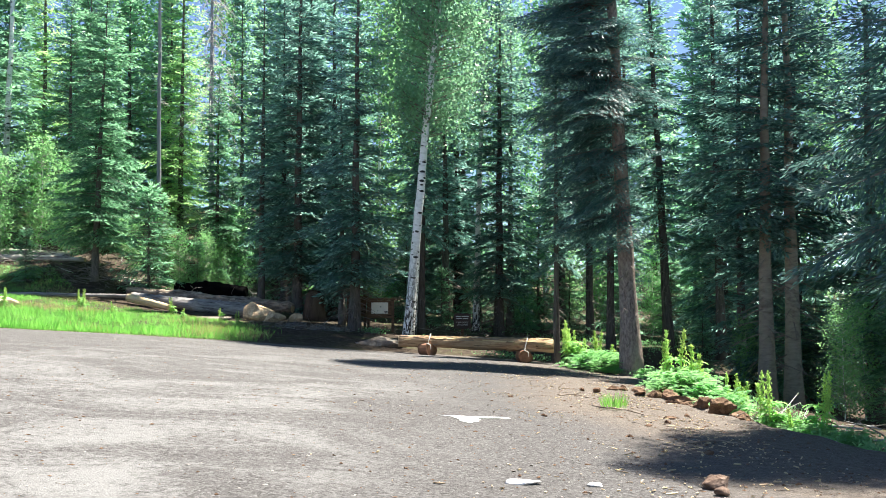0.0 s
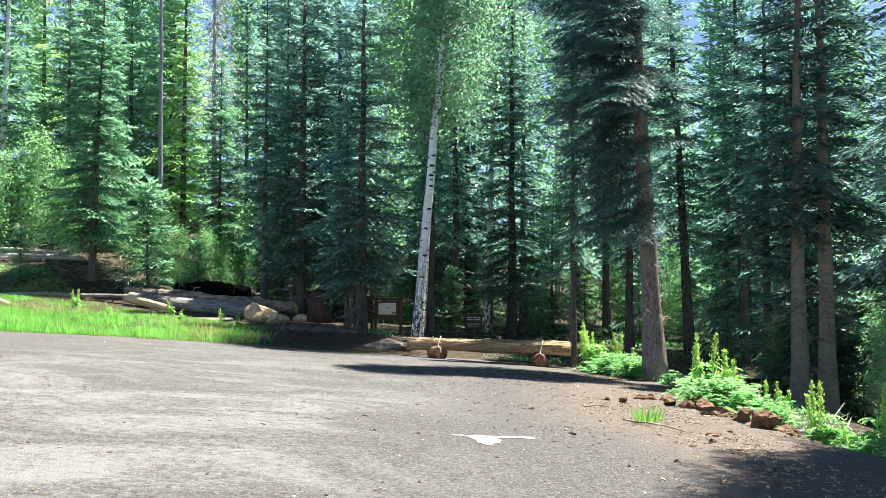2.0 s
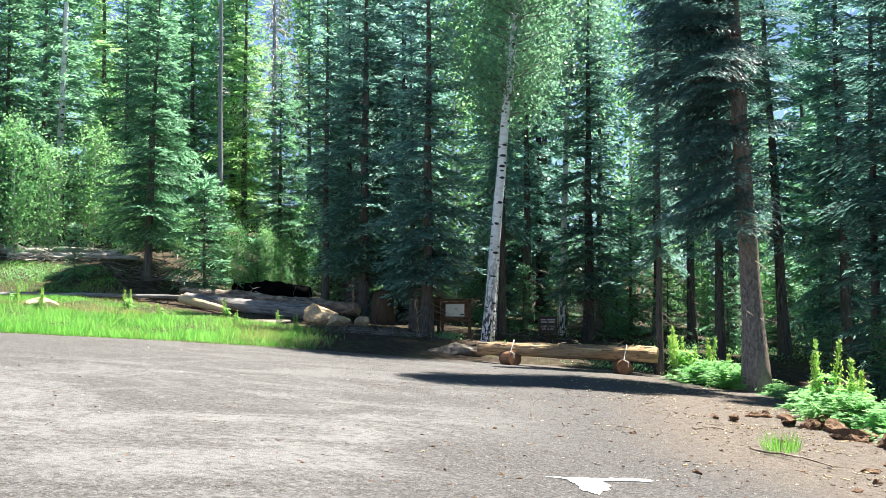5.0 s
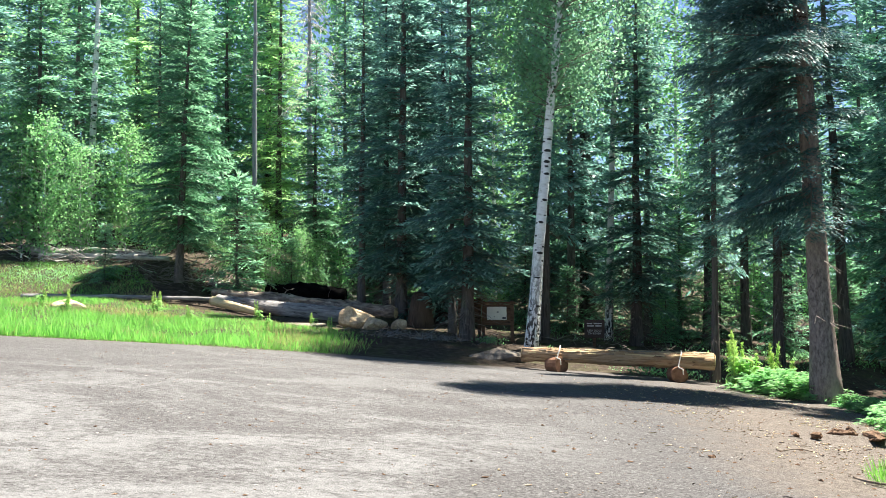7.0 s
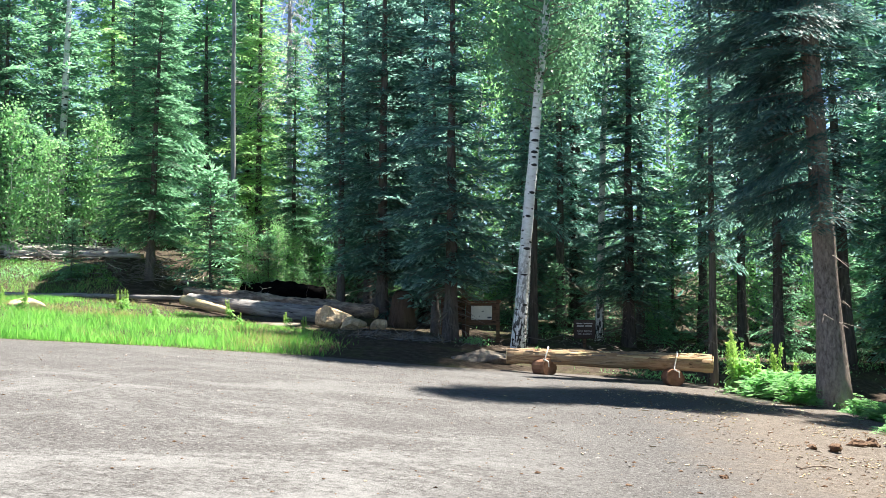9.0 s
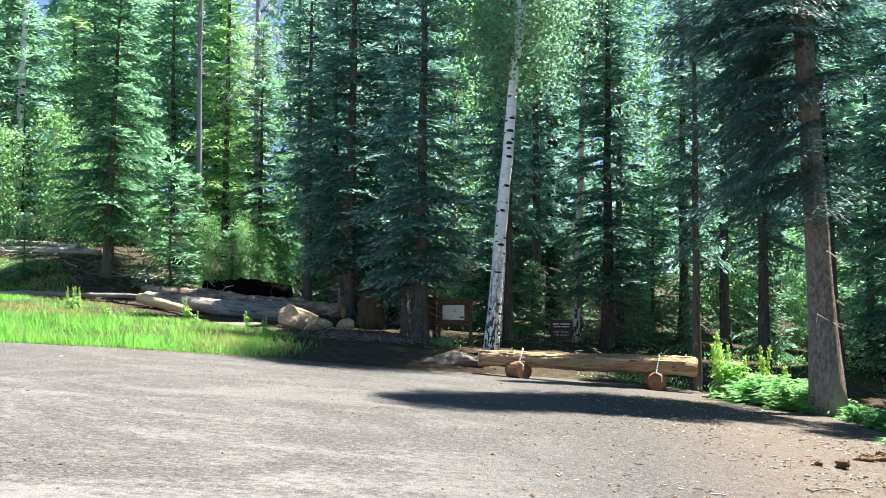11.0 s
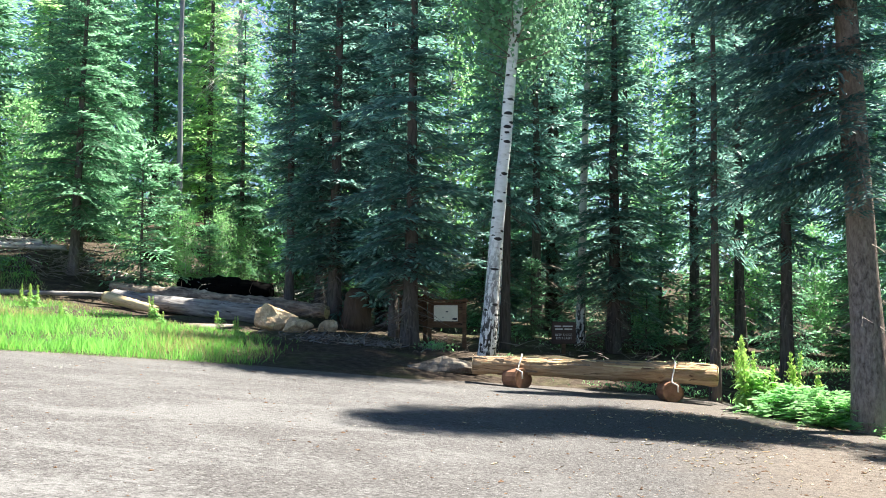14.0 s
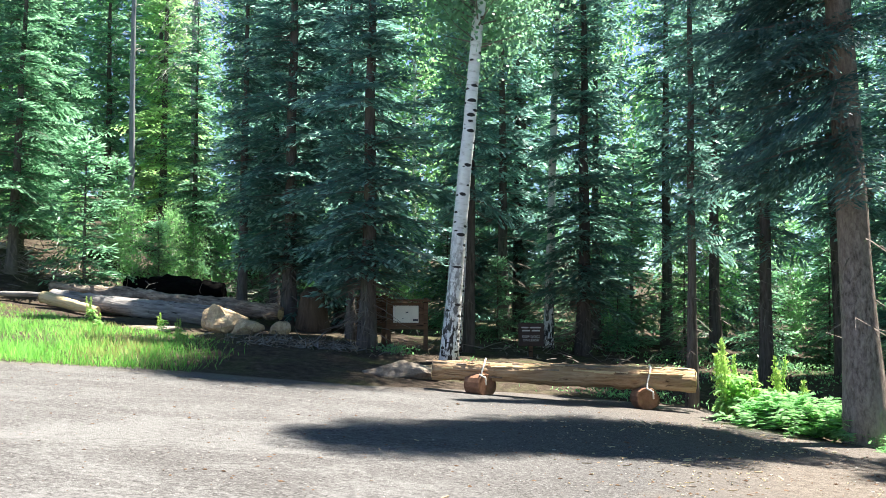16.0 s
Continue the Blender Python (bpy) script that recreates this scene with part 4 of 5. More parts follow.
# the barrier: a long peeled log roped on two short ones
def log_barrier():
    b = empty("log_barrier", 1.15, 31.6, height(1.15, 31.6))
    tagged(b, "long peeled tan log lashed on two short brown log rounds", "barrier")
    inv = Matrix.Translation(-Vector(b.location))
    lx, rx = (-1.2, 31.78, 0.235), (3.52, 31.6, 0.075)
    main = log_mesh("log", lx, rx, 0.17, 0.215, WOOD_LOG, 51, 0.02, 0.05, 22, 40, b, WOOD_CUT)
    main.matrix_basis = inv @ main.matrix_basis
    # loose strips of bark and long cracks on the upper side
    rng = np.random.RandomState(8)
    for k in range(60):
        u, a = rng.rand() * 0.9 + 0.05, rng.randn() * 0.6 + 0.55
        L = 0.2 + 0.6 * rng.rand() ** 2
        r = (0.17 + 0.045 * u) * 1.005
        bm = bmesh.new()
        bmesh.ops.create_cube(bm, size=1.0)
        for v in bm.verts:
            taper = 0.5 if abs(v.co.x) > 0.4 and v.co.y > 0 else 1.0
            v.co = (v.co.x * L, v.co.y * 0.03 * taper, v.co.z * 0.016)
        strip = part("bark_strip", bm, (WOOD_ROUGH, WOOD_LOG, WOOD_CUT)[k % 3], main)
        strip.matrix_basis = pose(4.72 * u, -math.sin(a) * r, math.cos(a) * r, math.degrees(a), rng.randn() * 1.5, rng.randn() * 4)
    for sx, sy, z, tw in ((-0.36, 31.62, -0.215, 48), (2.6, 31.5, -0.43, 14)):
        for j, (oy, r, ln) in enumerate(((0.0, 0.205, 0.36), (0.24, 0.165, 0.34))):
            bm = bmesh.new()
            bmesh.ops.create_cone(bm, cap_ends=True, segments=14, radius1=r, radius2=r * 0.97, depth=ln)
            edges = [e for e in bm.edges if abs(e.verts[0].co.z - e.verts[1].co.z) < 1e-4]
            bmesh.ops.bevel(bm, geom=edges, offset=0.006, segments=1, affect="EDGES")
            for v in bm.verts:
                k = 1 + 0.05 * noise.noise(Vector((v.co.x, v.co.y, 0)) * 6 + Vector((j, sx, 0)))
                v.co.x, v.co.y = v.co.x * k, v.co.y * k
            s = part("support_round", bm, WOOD_END, b, "short brown sawn log round")
            m = pose(sx + 0.1 * j, sy + oy * 0.9, z + r * 0.97, 90, 0, tw)
            s.matrix_basis = inv @ m
        # rope from the round up over the log
        u = (sx + 1.2) / 4.72
        cx, cy, cz = sx + 0.03, 31.78 - 0.18 * u, 0.235 - 0.16 * u
        pts = [(sx + 0.14, sy - 0.19, z + 0.2), (sx + 0.13, sy - 0.2, z + 0.33), (sx + 0.02, sy - 0.19, z + 0.385), (cx + 0.02, cy - 0.22, cz - 0.06), (cx + 0.05, cy - 0.205, cz + 0.06), (cx + 0.09, cy - 0.14, cz + 0.19), (cx + 0.1, cy, cz + 0.235), (cx + 0.1, cy + 0.16, cz + 0.17)]
        v, f = tube(pts, [0.017] * len(pts), 6, 0.02, 3)
        r = mesh_object("rope", v, f, ROPE, b, smooth_faces=True)
        r["label"] = "pale rope lashing"
        r.matrix_basis = inv
    return b


log_barrier()

# the felled logs and stones on the bank
l1 = log_mesh("fallen_log", (-12.0, 39.9, 1.66), (-7.0, 38.6, 1.1), 0.2, 0.29, WOOD_GREY, 61, -0.08, 0.05, 18, 30, None, WOOD_CUT)
tagged(l1, "long smooth grey weathered log lying on the bank", "log", "fallen logs")
l2 = log_mesh("fallen_log", (-12.6, 41.2, 1.93), (-5.7, 39.6, 1.22), 0.17, 0.21, WOOD_ROUGH, 62, 0.05, 0.13, 18, 44, None, WOOD_CUT)
tagged(l2, "long rotting brown log with flaking bark", "log", "fallen logs")
l3 = log_mesh("split_log", (-11.9, 39.1, 1.62), (-10.2, 38.5, 1.26), 0.16, 0.12, WOOD_CUT, 63, 0.0, 0.05, 14, 14, None, WOOD_CUT)
tagged(l3, "short split log with pale yellow wood in grass", "log", "fallen logs")
l4 = log_mesh("fallen_log", (-19.0, 39.6, 1.8), (-11.6, 40.2, 1.68), 0.09, 0.07, WOOD_GREY, 64, 0.06, 0.04, 12, 26, None, WOOD_CUT)
tagged(l4, "thin bleached fallen trunk lying across the bank", "log", "fallen logs")
for k, (a, b_, r) in enumerate((((-22.5, 46.6), (-16.4, 45.2), 0.16), ((-21.5, 45.4), (-15.5, 44.4), 0.13), ((-24.0, 48.2), (-17.0, 46.4), 0.12), ((-13.2, 42.6), (-9.2, 41.4), 0.09))):
    o = log_mesh("fallen_log", spot(*a, r + 0.05), spot(*b_, r + 0.05), r, r * 0.75, WOOD_BLEACH, 70 + k, 0.1, 0.05, 12, 22, None, WOOD_CUT)
    tagged(o, "old dead trunk lying among brush on the slope", "log", "fallen logs")


def charred_log():
    o = log_mesh("charred_log", (-11.2, 43.4, 2.0), (-8.2, 43.2, 1.86), 0.32, 0.3, WOOD_CHAR, 66, 0.0, 0.1, 18, 24)
    for v in o.data.vertices:
        u = v.co.x / 3.0
        k = 0.72 + 0.42 * math.sin(math.pi * min(1, max(0, u * 0.92 + 0.06)))
        v.co.z = v.co.z * k + (0.06 if u < 0.12 else 0)
        v.co.y *= k
    tagged(o, "thick black charred log lying in shade behind the pile", "log", "fallen logs")


charred_log()
rock("boulder", "large tan angular boulder at the end of the logs", -6.55, 37.3, (0.62, 0.5, 0.52), 23, STONE_TAN, 0.22, -14, shear=0.15, rough=1.3, facets=7)
rock("boulder", "low split tan boulder leaning on the larger one", -5.85, 37.1, (0.62, 0.42, 0.3), 27, STONE_TAN, 0.22, 8, shear=0.4, rough=1.4, facets=7)
rock("boulder", "small tan boulder tucked beside a fir trunk", -5.25, 37.6, (0.3, 0.28, 0.26), 5, STONE_TAN, 0.2, 30, facets=6)
rock("flat_boulder", "low flat grey-tan boulder at the end of the barrier", -1.95, 32.8, (0.85, 0.46, 0.24), 15, STONE_DULL, 0.3, 10, shear=-0.3, rough=1.2, facets=6)
rock("flat_boulder", "pale low stone half hidden in grass", -14.5, 34.2, (0.55, 0.35, 0.25), 9, STONE_TAN, 0.25, 0)
rock("flat_boulder", "low pale slab edging the grass bank", -8.0, 36.2, (0.9, 0.3, 0.1), 10, STONE_DULL, 0.4, -6)
rock("stone", "fist-sized brown stone on the dirt", 2.56, 9.05, (0.17, 0.13, 0.105), 11, STONE_BROWN, 0.25, 20, rough=1.6, facets=6)
rock("stone", "small brown stone on the dirt", 2.53, 8.75, (0.08, 0.06, 0.045), 12, STONE_BROWN, 0.15, 20)
rock("stone", "flat white stone set in gravel", 0.93, 8.6, (0.17, 0.1, 0.03), 13, STONE_PALE, 0.45, 5)
rock("stone", "small flat pale stone in gravel", 1.52, 8.75, (0.07, 0.05, 0.02), 14, STONE_PALE, 0.45, 5)


# brushwood: grey sticks and rubble
def brush_pile(label, x, y, w, d, n, seed, mats=None, h=0.5, long=1.0):
    rng = np.random.RandomState(seed)
    bt = Batch()
    for k in range(n):
        px, py = x + rng.randn() * w * 0.5, y + rng.randn() * d * 0.5
        a, t, L = rng.rand() * 6.283, rng.randn() * 0.3, long * (0.3 + 0.9 * rng.rand())
        p = np.array((px, py, height(px, py) + rng.rand() ** 2 * h))
        dv = np.array((math.cos(a) * math.cos(t), math.sin(a) * math.cos(t), abs(math.sin(t))))
        pts = [p, p + dv * L * 0.5 + rng.randn(3) * 0.05, p + dv * L + rng.randn(3) * 0.1]
        r = 0.006 + 0.014 * rng.rand() ** 2
        v, f = tube(pts, [r, r * 0.8, r * 0.3], 4, 0, 0, False)
        bt.add(v, f, k % 2)
    o = bt.make("brushwood", mats or [TWIG_PALE, TWIG])
    return tagged(o, label, "brushwood", kind="stuff")


brush_pile("tangle of dead grey sticks under the firs on the bank", -11.8, 43.0, 3.2, 1.4, 150, 1, None, 0.6)
brush_pile("dead branches piled round old trunks on the slope", -18.5, 45.0, 4.5, 1.6, 170, 2, None, 0.5, 1.3)
brush_pile("fallen twigs and flaking bark beneath the dark firs", -4.2, 35.8, 2.0, 0.8, 260, 3, [WOOD_GREY, WOOD_ROUGH], 0.08, 0.32)
brush_pile("dead sticks on the forest floor behind the barrier", 1.0, 38.5, 5.5, 2.0, 60, 4, [TWIG, TWIG], 0.2, 0.7)
brush_pile("dead branches in the shade below the dirt bank", 7.5, 17.0, 2.0, 3.0, 90, 5, None, 0.4, 1.0)
brush_pile("dark tangle of roots and sticks beneath the bank firs", -14.2, 42.2, 2.2, 0.6, 160, 7, [TWIG, TWIG], 0.5, 0.8)
brush_pile("reddish dead boughs lying at the forest edge", -9.3, 46.5, 1.6, 0.8, 130, 6, [WOOD_STUMP, TWIG_PALE], 0.7, 0.9)


# the old stump beside the firs
def stump():
    v, f = tube([(0, 0, -0.15), (0, 0, 0.2), (0.02, 0, 0.6), (0.03, 0.02, 0.95), (0.05, 0, 1.12)], [0.5, 0.42, 0.36, 0.33, 0.2], 20, 0.1, 77)
    o = mesh_object("tree_stump", v, f, WOOD_STUMP, smooth_faces=True)
    o.location = spot(-4.95, 40.0)
    tagged(o, "tall broken brown stump with splintered vertical grain", "stump")


stump()


# the notice board
def box(bm, cx, cy, cz, sx, sy, sz, bevel=0.006):
    r = bmesh.ops.create_cube(bm, size=1.0)
    for v in r["verts"]:
        v.co = (cx + v.co.x * sx, cy + v.co.y * sy, cz + v.co.z * sz)
    if bevel:
        es = {e for v in r["verts"] for e in v.link_edges}
        bmesh.ops.bevel(bm, geom=list(es), offset=bevel, segments=1, affect="EDGES")
    return bm


def notice_board(x, y, w, label, turn, z0, paper_w):
    g = empty("notice_board", *spot(x, y))
    tagged(g, label, "notice board")
    g.rotation_euler = (0, 0, radians(turn))
    H = 1.12 + z0
    for sx in (-w / 2 - 0.05, w / 2 + 0.05):
        part("post", box(bmesh.new(), sx, 0, H / 2 - 0.15, 0.1, 0.09, H + 0.3), WOOD_BROWN, g)
    part("backing", box(bmesh.new(), 0, 0.0, 0.72 + z0, w, 0.03, 0.6), WOOD_BROWN, g)
    part("top_rail", box(bmesh.new(), 0, -0.02, 1.06 + z0, w + 0.3, 0.16, 0.06), WOOD_BROWN, g)
    part("bottom_rail", box(bmesh.new(), 0, -0.02, 0.42 + z0, w + 0.2, 0.12, 0.07), WOOD_BROWN, g)
    sheet = part("notice", box(bmesh.new(), -0.03, -0.03, 0.74 + z0, paper_w, 0.012, 0.4, 0.002), PAPER, g, "cream paper notice")
    for bx, bz, bw, bh in ((0.0, 0.78, 0.06, 0.03), (0.2, 0.6, 0.12, 0.05), (-0.1, 0.64, 0.03, 0.02)):
        if paper_w > 0.4:
            part("print_bar", box(bmesh.new(), bx, -0.039, bz + z0, bw, 0.004, bh, 0), INK, sheet)
    return g


notice_board(-2.13, 37.0, 0.78, "brown timber notice board with a cream notice", 0, 0.1, 0.6)
notice_board(-3.0, 37.1, 0.5, "narrow brown timber notice board beside another", 8, 0.1, 0.3)


def trail_sign(x, y):
    g = empty("trail_sign", *spot(x, y))
    tagged(g, "dark brown routed wooden trail sign with white lettering", "sign")
    part("post", box(bmesh.new(), 0, 0.05, 0.1, 0.1, 0.08, 0.7), WOOD_BROWN, g)
    board = part("board", box(bmesh.new(), 0, 0, 0.55, 0.62, 0.04, 0.56), SIGN_BROWN, g)
    # two upper lines too worn to read
    for z, lens in ((0.72, (0.17, 0.26)), (0.645, (0.2, 0.2))):
        xx = -sum(lens) / 2 - 0.02
        for ln in lens:
            part("lettering_bar", box(bmesh.new(), xx + ln / 2, -0.023, z, ln, 0.006, 0.035, 0), SIGN_WHITE, board)
            xx += ln + 0.04
    for z, words in ((0.5, "KEEP DOGS"), (0.415, "ON LEASH")):
        c = bpy.data.curves.new("lettering", "FONT")
        c.body, c.size, c.extrude, c.align_x = words, 0.085, 0.003, "CENTER"
        t = new("lettering", c)
        dg = bpy.context.evaluated_depsgraph_get()
        me = bpy.data.meshes.new_from_object(t.evaluated_get(dg))
        bpy.data.objects.remove(t)
        me.materials.clear()
        me.materials.append(SIGN_WHITE)
        o = new("lettering", me)
        o.parent = board
        o.matrix_basis = pose(0, -0.025, z - 0.03, 90, 0, 0)


trail_sign(0.82, 38.0)


# white arrow mark on the gravel
def arrow_mark():
    bm = bmesh.new()
    rng = np.random.RandomState(4)
    outline = [(-0.28, 0.2), (-0.13, 0.27), (0.05, 0.35), (0.11, 0.37), (0.33, 0.5), (0.61, 0.53), (0.62, 0.46), (0.36, 0.34), (0.16, 0.28), (0.22, 0.05), (0.2, -0.2), (0.1, -0.42), (0.0, -0.3), (-0.06, 0.0), (-0.13, 0.2)]
    ring = []
    for (ax, ay), (bx, by) in zip(outline, outline[1:] + outline[:1]):
        for k in range(4):
            u = k / 4
            ring.append((ax + (bx - ax) * u + rng.randn() * 0.012, ay + (by - ay) * u + rng.randn() * 0.016))
    ox, oy = 0.5, 12.75
    vs = [bm.verts.new((ox + px, oy + py, relief(ox + px, oy + py) + 0.005)) for px, py in ring]
    face = bm.faces.new(vs)
    bmesh.ops.triangulate(bm, faces=[face])
    ext = bmesh.ops.extrude_face_region(bm, geom=bm.faces[:])
    bmesh.ops.translate(bm, verts=[v for v in ext["geom"] if isinstance(v, bmesh.types.BMVert)], vec=(0, 0, 0.002))
    bmesh.ops.recalc_face_normals(bm, faces=bm.faces)
    tagged(part("arrow_marking", bm, PAINT_WHITE), "worn white arrow marking on the gravel", "road marking")


arrow_mark()


# ---- plants ----
def grass_field():
    rng = np.random.RandomState(14)
    green, n = Batch(), 0
    base, along, side, dry = [], [], [], []
    while n < 84000:
        x = -23 + 21.5 * rng.rand()
        e = lot_edge(x)
        y = e + 0.1 + (45 - e) * rng.rand() ** (0.85 if x < -15 else 1.3)
        thick = noise.noise((x * 0.6, y * 0.6, 2.2)) + 0.35
        limit = bend(x, [(-24, 45.0), (-16.5, 43.4), (-14, 40.2), (-12, 38.4), (-10, 37.0), (-7, 35.6), (-4, 34.0)])
        fade = smooth(-5.0, -7.2, x) * (0.45 + 0.55 * smooth(-0.25, 0.1, noise.noise((x * 1.1, y * 1.1, 6.3)) + 0.5 * smooth(2.0, 0.2, y - e)))
        if y > limit or rng.rand() > fade * (0.55 + thick) or (x > -5 and y > 33.0):
            continue
        h = (0.11 + 0.24 * rng.rand()) * (0.75 + 0.6 * max(0, noise.noise((x * 0.9, y * 0.9, 9.1)) + 0.3)) * (1 - 0.55 * smooth(0.35, 1.0, (y - e) / (limit - e)))
        base.append((x, y, height(x, y) - 0.02))
        along.append((rng.randn() * 0.45 * h, rng.randn() * 0.45 * h, h))
        a = rng.rand() * 3.14
        w = 0.004 + 0.0045 * rng.rand()
        side.append((math.cos(a) * w, math.sin(a) * w, 0))
        dry.append(noise.noise((x * 0.5, y * 0.5, 4.4)) + rng.randn() * 0.25 > 0.62 - 0.4 * smooth(0.3, 0.8, (y - e) / (limit - e)))
        n += 1
    base, along, side, dry = map(np.array, (base, along, side, dry))
    green.cards(base[~dry], along[~dry], side[~dry], 0)
    green.cards(base[dry], along[dry], side[dry], 1)
    o = green.make("grass", [GRASS, GRASS_DRY])
    tagged(o, "tall bright green grass with dry patches on the bank", "grass", kind="stuff")


grass_field()


def forest_greens():
    rng = np.random.RandomState(15)
    b = Batch()
    for cx, cy, w, d, n in ((-9.5, 45.6, 2.6, 1.3, 5000), (2.6, 33.2, 1.2, 0.4, 420), (-2.3, 35.8, 0.3, 0.3, 260), (-0.6, 34.6, 0.15, 0.15, 60), (5.5, 36.5, 2.0, 1.5, 500), (1.0, 41.5, 4.0, 2.0, 300), (7.5, 40.0, 3.0, 2.0, 1500), (7.0, 25.0, 1.2, 4.0, 1300), (6.2, 14.0, 0.6, 3.5, 1100), (-19.0, 42.5, 2.5, 1.0, 1500)):
        x, y = cx + rng.randn(n) * w * 0.6, cy + rng.randn(n) * d * 0.6
        z = np.array([height(a, c) for a, c in zip(x, y)])
        d_ = unit(rng.randn(n, 3) + np.array((0, 0, 0.9))) * (0.05 + 0.07 * rng.rand(n))[:, None]
        s = unit(np.cross(d_, rng.randn(n, 3))) * (0.01 + 0.013 * rng.rand(n))[:, None]
        b.cards(np.column_stack([x, y, z + 0.18 * rng.rand(n)]), d_, s, 0)
    tagged(b.make("ground_plants", [SHRUB_LEAF]), "low leafy green plants on the forest floor", "plants", kind="stuff")


forest_greens()


def dock_plant(seed, H, spikes=3, leaves=26):
    """A dock: broad wavy leaves below, upright stems with dense yellow-green seed heads."""
    rng = np.random.RandomState(seed)
    g = empty("dock_plant")
    tagged(g, "tall dock weed with yellow-green seed spikes on the bank", "weed", "roadside weeds")
    for s in range(spikes):
        a, off = rng.rand() * 6.283, 0.05 + 0.12 * rng.rand()
        h = H * (0.7 + 0.35 * rng.rand())
        foot, top = np.array((math.cos(a) * off, math.sin(a) * off, -0.05)), np.array((math.cos(a) * (off + 0.12), math.sin(a) * (off + 0.12), h))
        v, f = tube([foot, (foot + top) / 2 + rng.randn(3) * 0.02, top], [0.012, 0.01, 0.004], 5, 0, 0, False)
        mesh_object("stem", v, f, DOCK_SEED, g)
        n = 210
        u = 0.42 + 0.58 * rng.rand(n)
        pos = foot + (top - foot) * u[:, None] + rng.randn(n, 3) * (0.075 * (1.12 - u))[:, None] * np.array((1, 1, 0.6))
        d = unit(rng.randn(n, 3) * 0.6 + np.array((0, 0, 0.9))) * (0.035 + 0.045 * rng.rand(n))[:, None]
        sd = unit(np.cross(d, rng.randn(n, 3))) * 0.012
        b = Batch()
        b.cards(pos, d, sd)
        tagged(b.make("seed_head", DOCK_SEED, g), kind="stuff")
    b = Batch()
    for k in range(leaves):
        a, z0 = rng.rand() * 6.283, rng.rand() * H * 0.6
        L = (0.2 + 0.16 * rng.rand()) * (1.1 - z0 / H * 0.6)
        out, perp = np.array((math.cos(a), math.sin(a), 0)), np.array((-math.sin(a), math.cos(a), 0))
        lift = 0.75 - 0.3 * rng.rand()
        vs, rows = [], 5
        for i in range(rows + 1):
            u = i / rows
            c = out * (0.03 + L * u) + np.array((0, 0, z0 + L * (lift * u - 0.75 * u * u)))
            w = 0.055 * math.sin(math.pi * (0.08 + 0.9 * u)) * (1 + 0.2 * rng.randn())
            vs += [c + perp * w + np.array((0, 0, 0.018)), c, c - perp * w + np.array((0, 0, 0.018))]
        fs = [(3 * i + j, 3 * i + j + 1, 3 * i + j + 4, 3 * i + j + 3) for i in range(rows) for j in range(2)]
        b.add(vs, fs)
    tagged(b.make("foliage", DOCK_LEAF, g), kind="stuff")
    return g


def fern_bush(seed, R, H, fronds=40):
    """A feathery bush of arching divided fronds."""
    rng = np.random.RandomState(seed)
    g = empty("fern_bush")
    tagged(g, "low feathery pale green bush on the bank", "bush", "roadside weeds")
    b = Batch()
    for k in range(fronds):
        a, L = rng.rand() * 6.283, R * (0.55 + 0.5 * rng.rand())
        out, perp = np.array((math.cos(a), math.sin(a), 0)), np.array((-math.sin(a), math.cos(a), 0))
        el = 0.5 + 0.9 * rng.rand()
        root = np.array((rng.randn() * R * 0.25, rng.randn() * R * 0.25, 0))
        u = np.linspace(0.12, 1, 13)
        c = root + out * (L * u * math.cos(el * 0.9))[:, None] + np.array((0, 0, 1.0)) * (H * (math.sin(el) * u * 1.5 - 0.75 * u * u))[:, None]
        ln = 0.17 * R * np.sin(np.pi * (0.12 + 0.82 * u)) + 0.03
        for sg in (-1, 1):
            d = unit(perp * sg + out * 0.55 + rng.randn(13, 3) * 0.16) * ln[:, None]
            s = unit(np.cross(d, np.array((0, 0, 1.0)) + rng.randn(13, 3) * 0.3)) * (0.016 + 0.06 * ln[:, None])
            b.cards(c, d, s)
    tagged(b.make("foliage", FERN_LEAF, g), kind="stuff")
    return g


docks = [dock_plant(81, 1.15, 3, 60), dock_plant(82, 1.05, 2, 46)]
ferns = [fern_bush(91, 0.8, 0.7, 110), fern_bush(92, 0.62, 0.6, 90)]
for k, (x, y, s) in enumerate(((3.95, 30.6, 1.0), (4.2, 31.0, 1.05), (4.6, 30.6, 0.9), (5.0, 30.9, 0.85), (4.0, 30.9, 0.8), (4.4, 30.4, 0.8), (5.2, 22.5, 0.95), (5.5, 22.1, 1.05), (5.65, 19.9, 0.6), (5.85, 19.8, 0.62), (5.45, 16.7, 0.75), (5.75, 16.5, 0.45), (6.1, 16.5, 0.78), (6.6, 13.9, 0.6), (6.75, 13.1, 0.6))):
    plant(docks[k % 2], x, y, s * 1.15, 73 * k, sink=0.02)
for k, (x, y, s) in enumerate(((4.6, 29.7, 1.0), (5.0, 29.3, 0.95), (4.95, 28.7, 0.9), (5.6, 27.4, 0.7), (5.7, 26.0, 0.7), (5.2, 21.6, 1.0), (5.0, 20.6, 0.85), (5.2, 19.6, 0.9), (5.35, 22.8, 0.9), (5.15, 18.4, 0.7), (5.6, 16.8, 0.6), (5.85, 16.0, 0.6), (6.1, 15.2, 0.55), (6.4, 12.8, 0.6), (6.6, 11.8, 0.6), (4.3, 30.0, 0.7), (5.5, 23.8, 0.8), (4.85, 21.3, 0.7))):
    plant(ferns[k % 2], x, y, s * 1.2, 97 * k, sink=0.02)


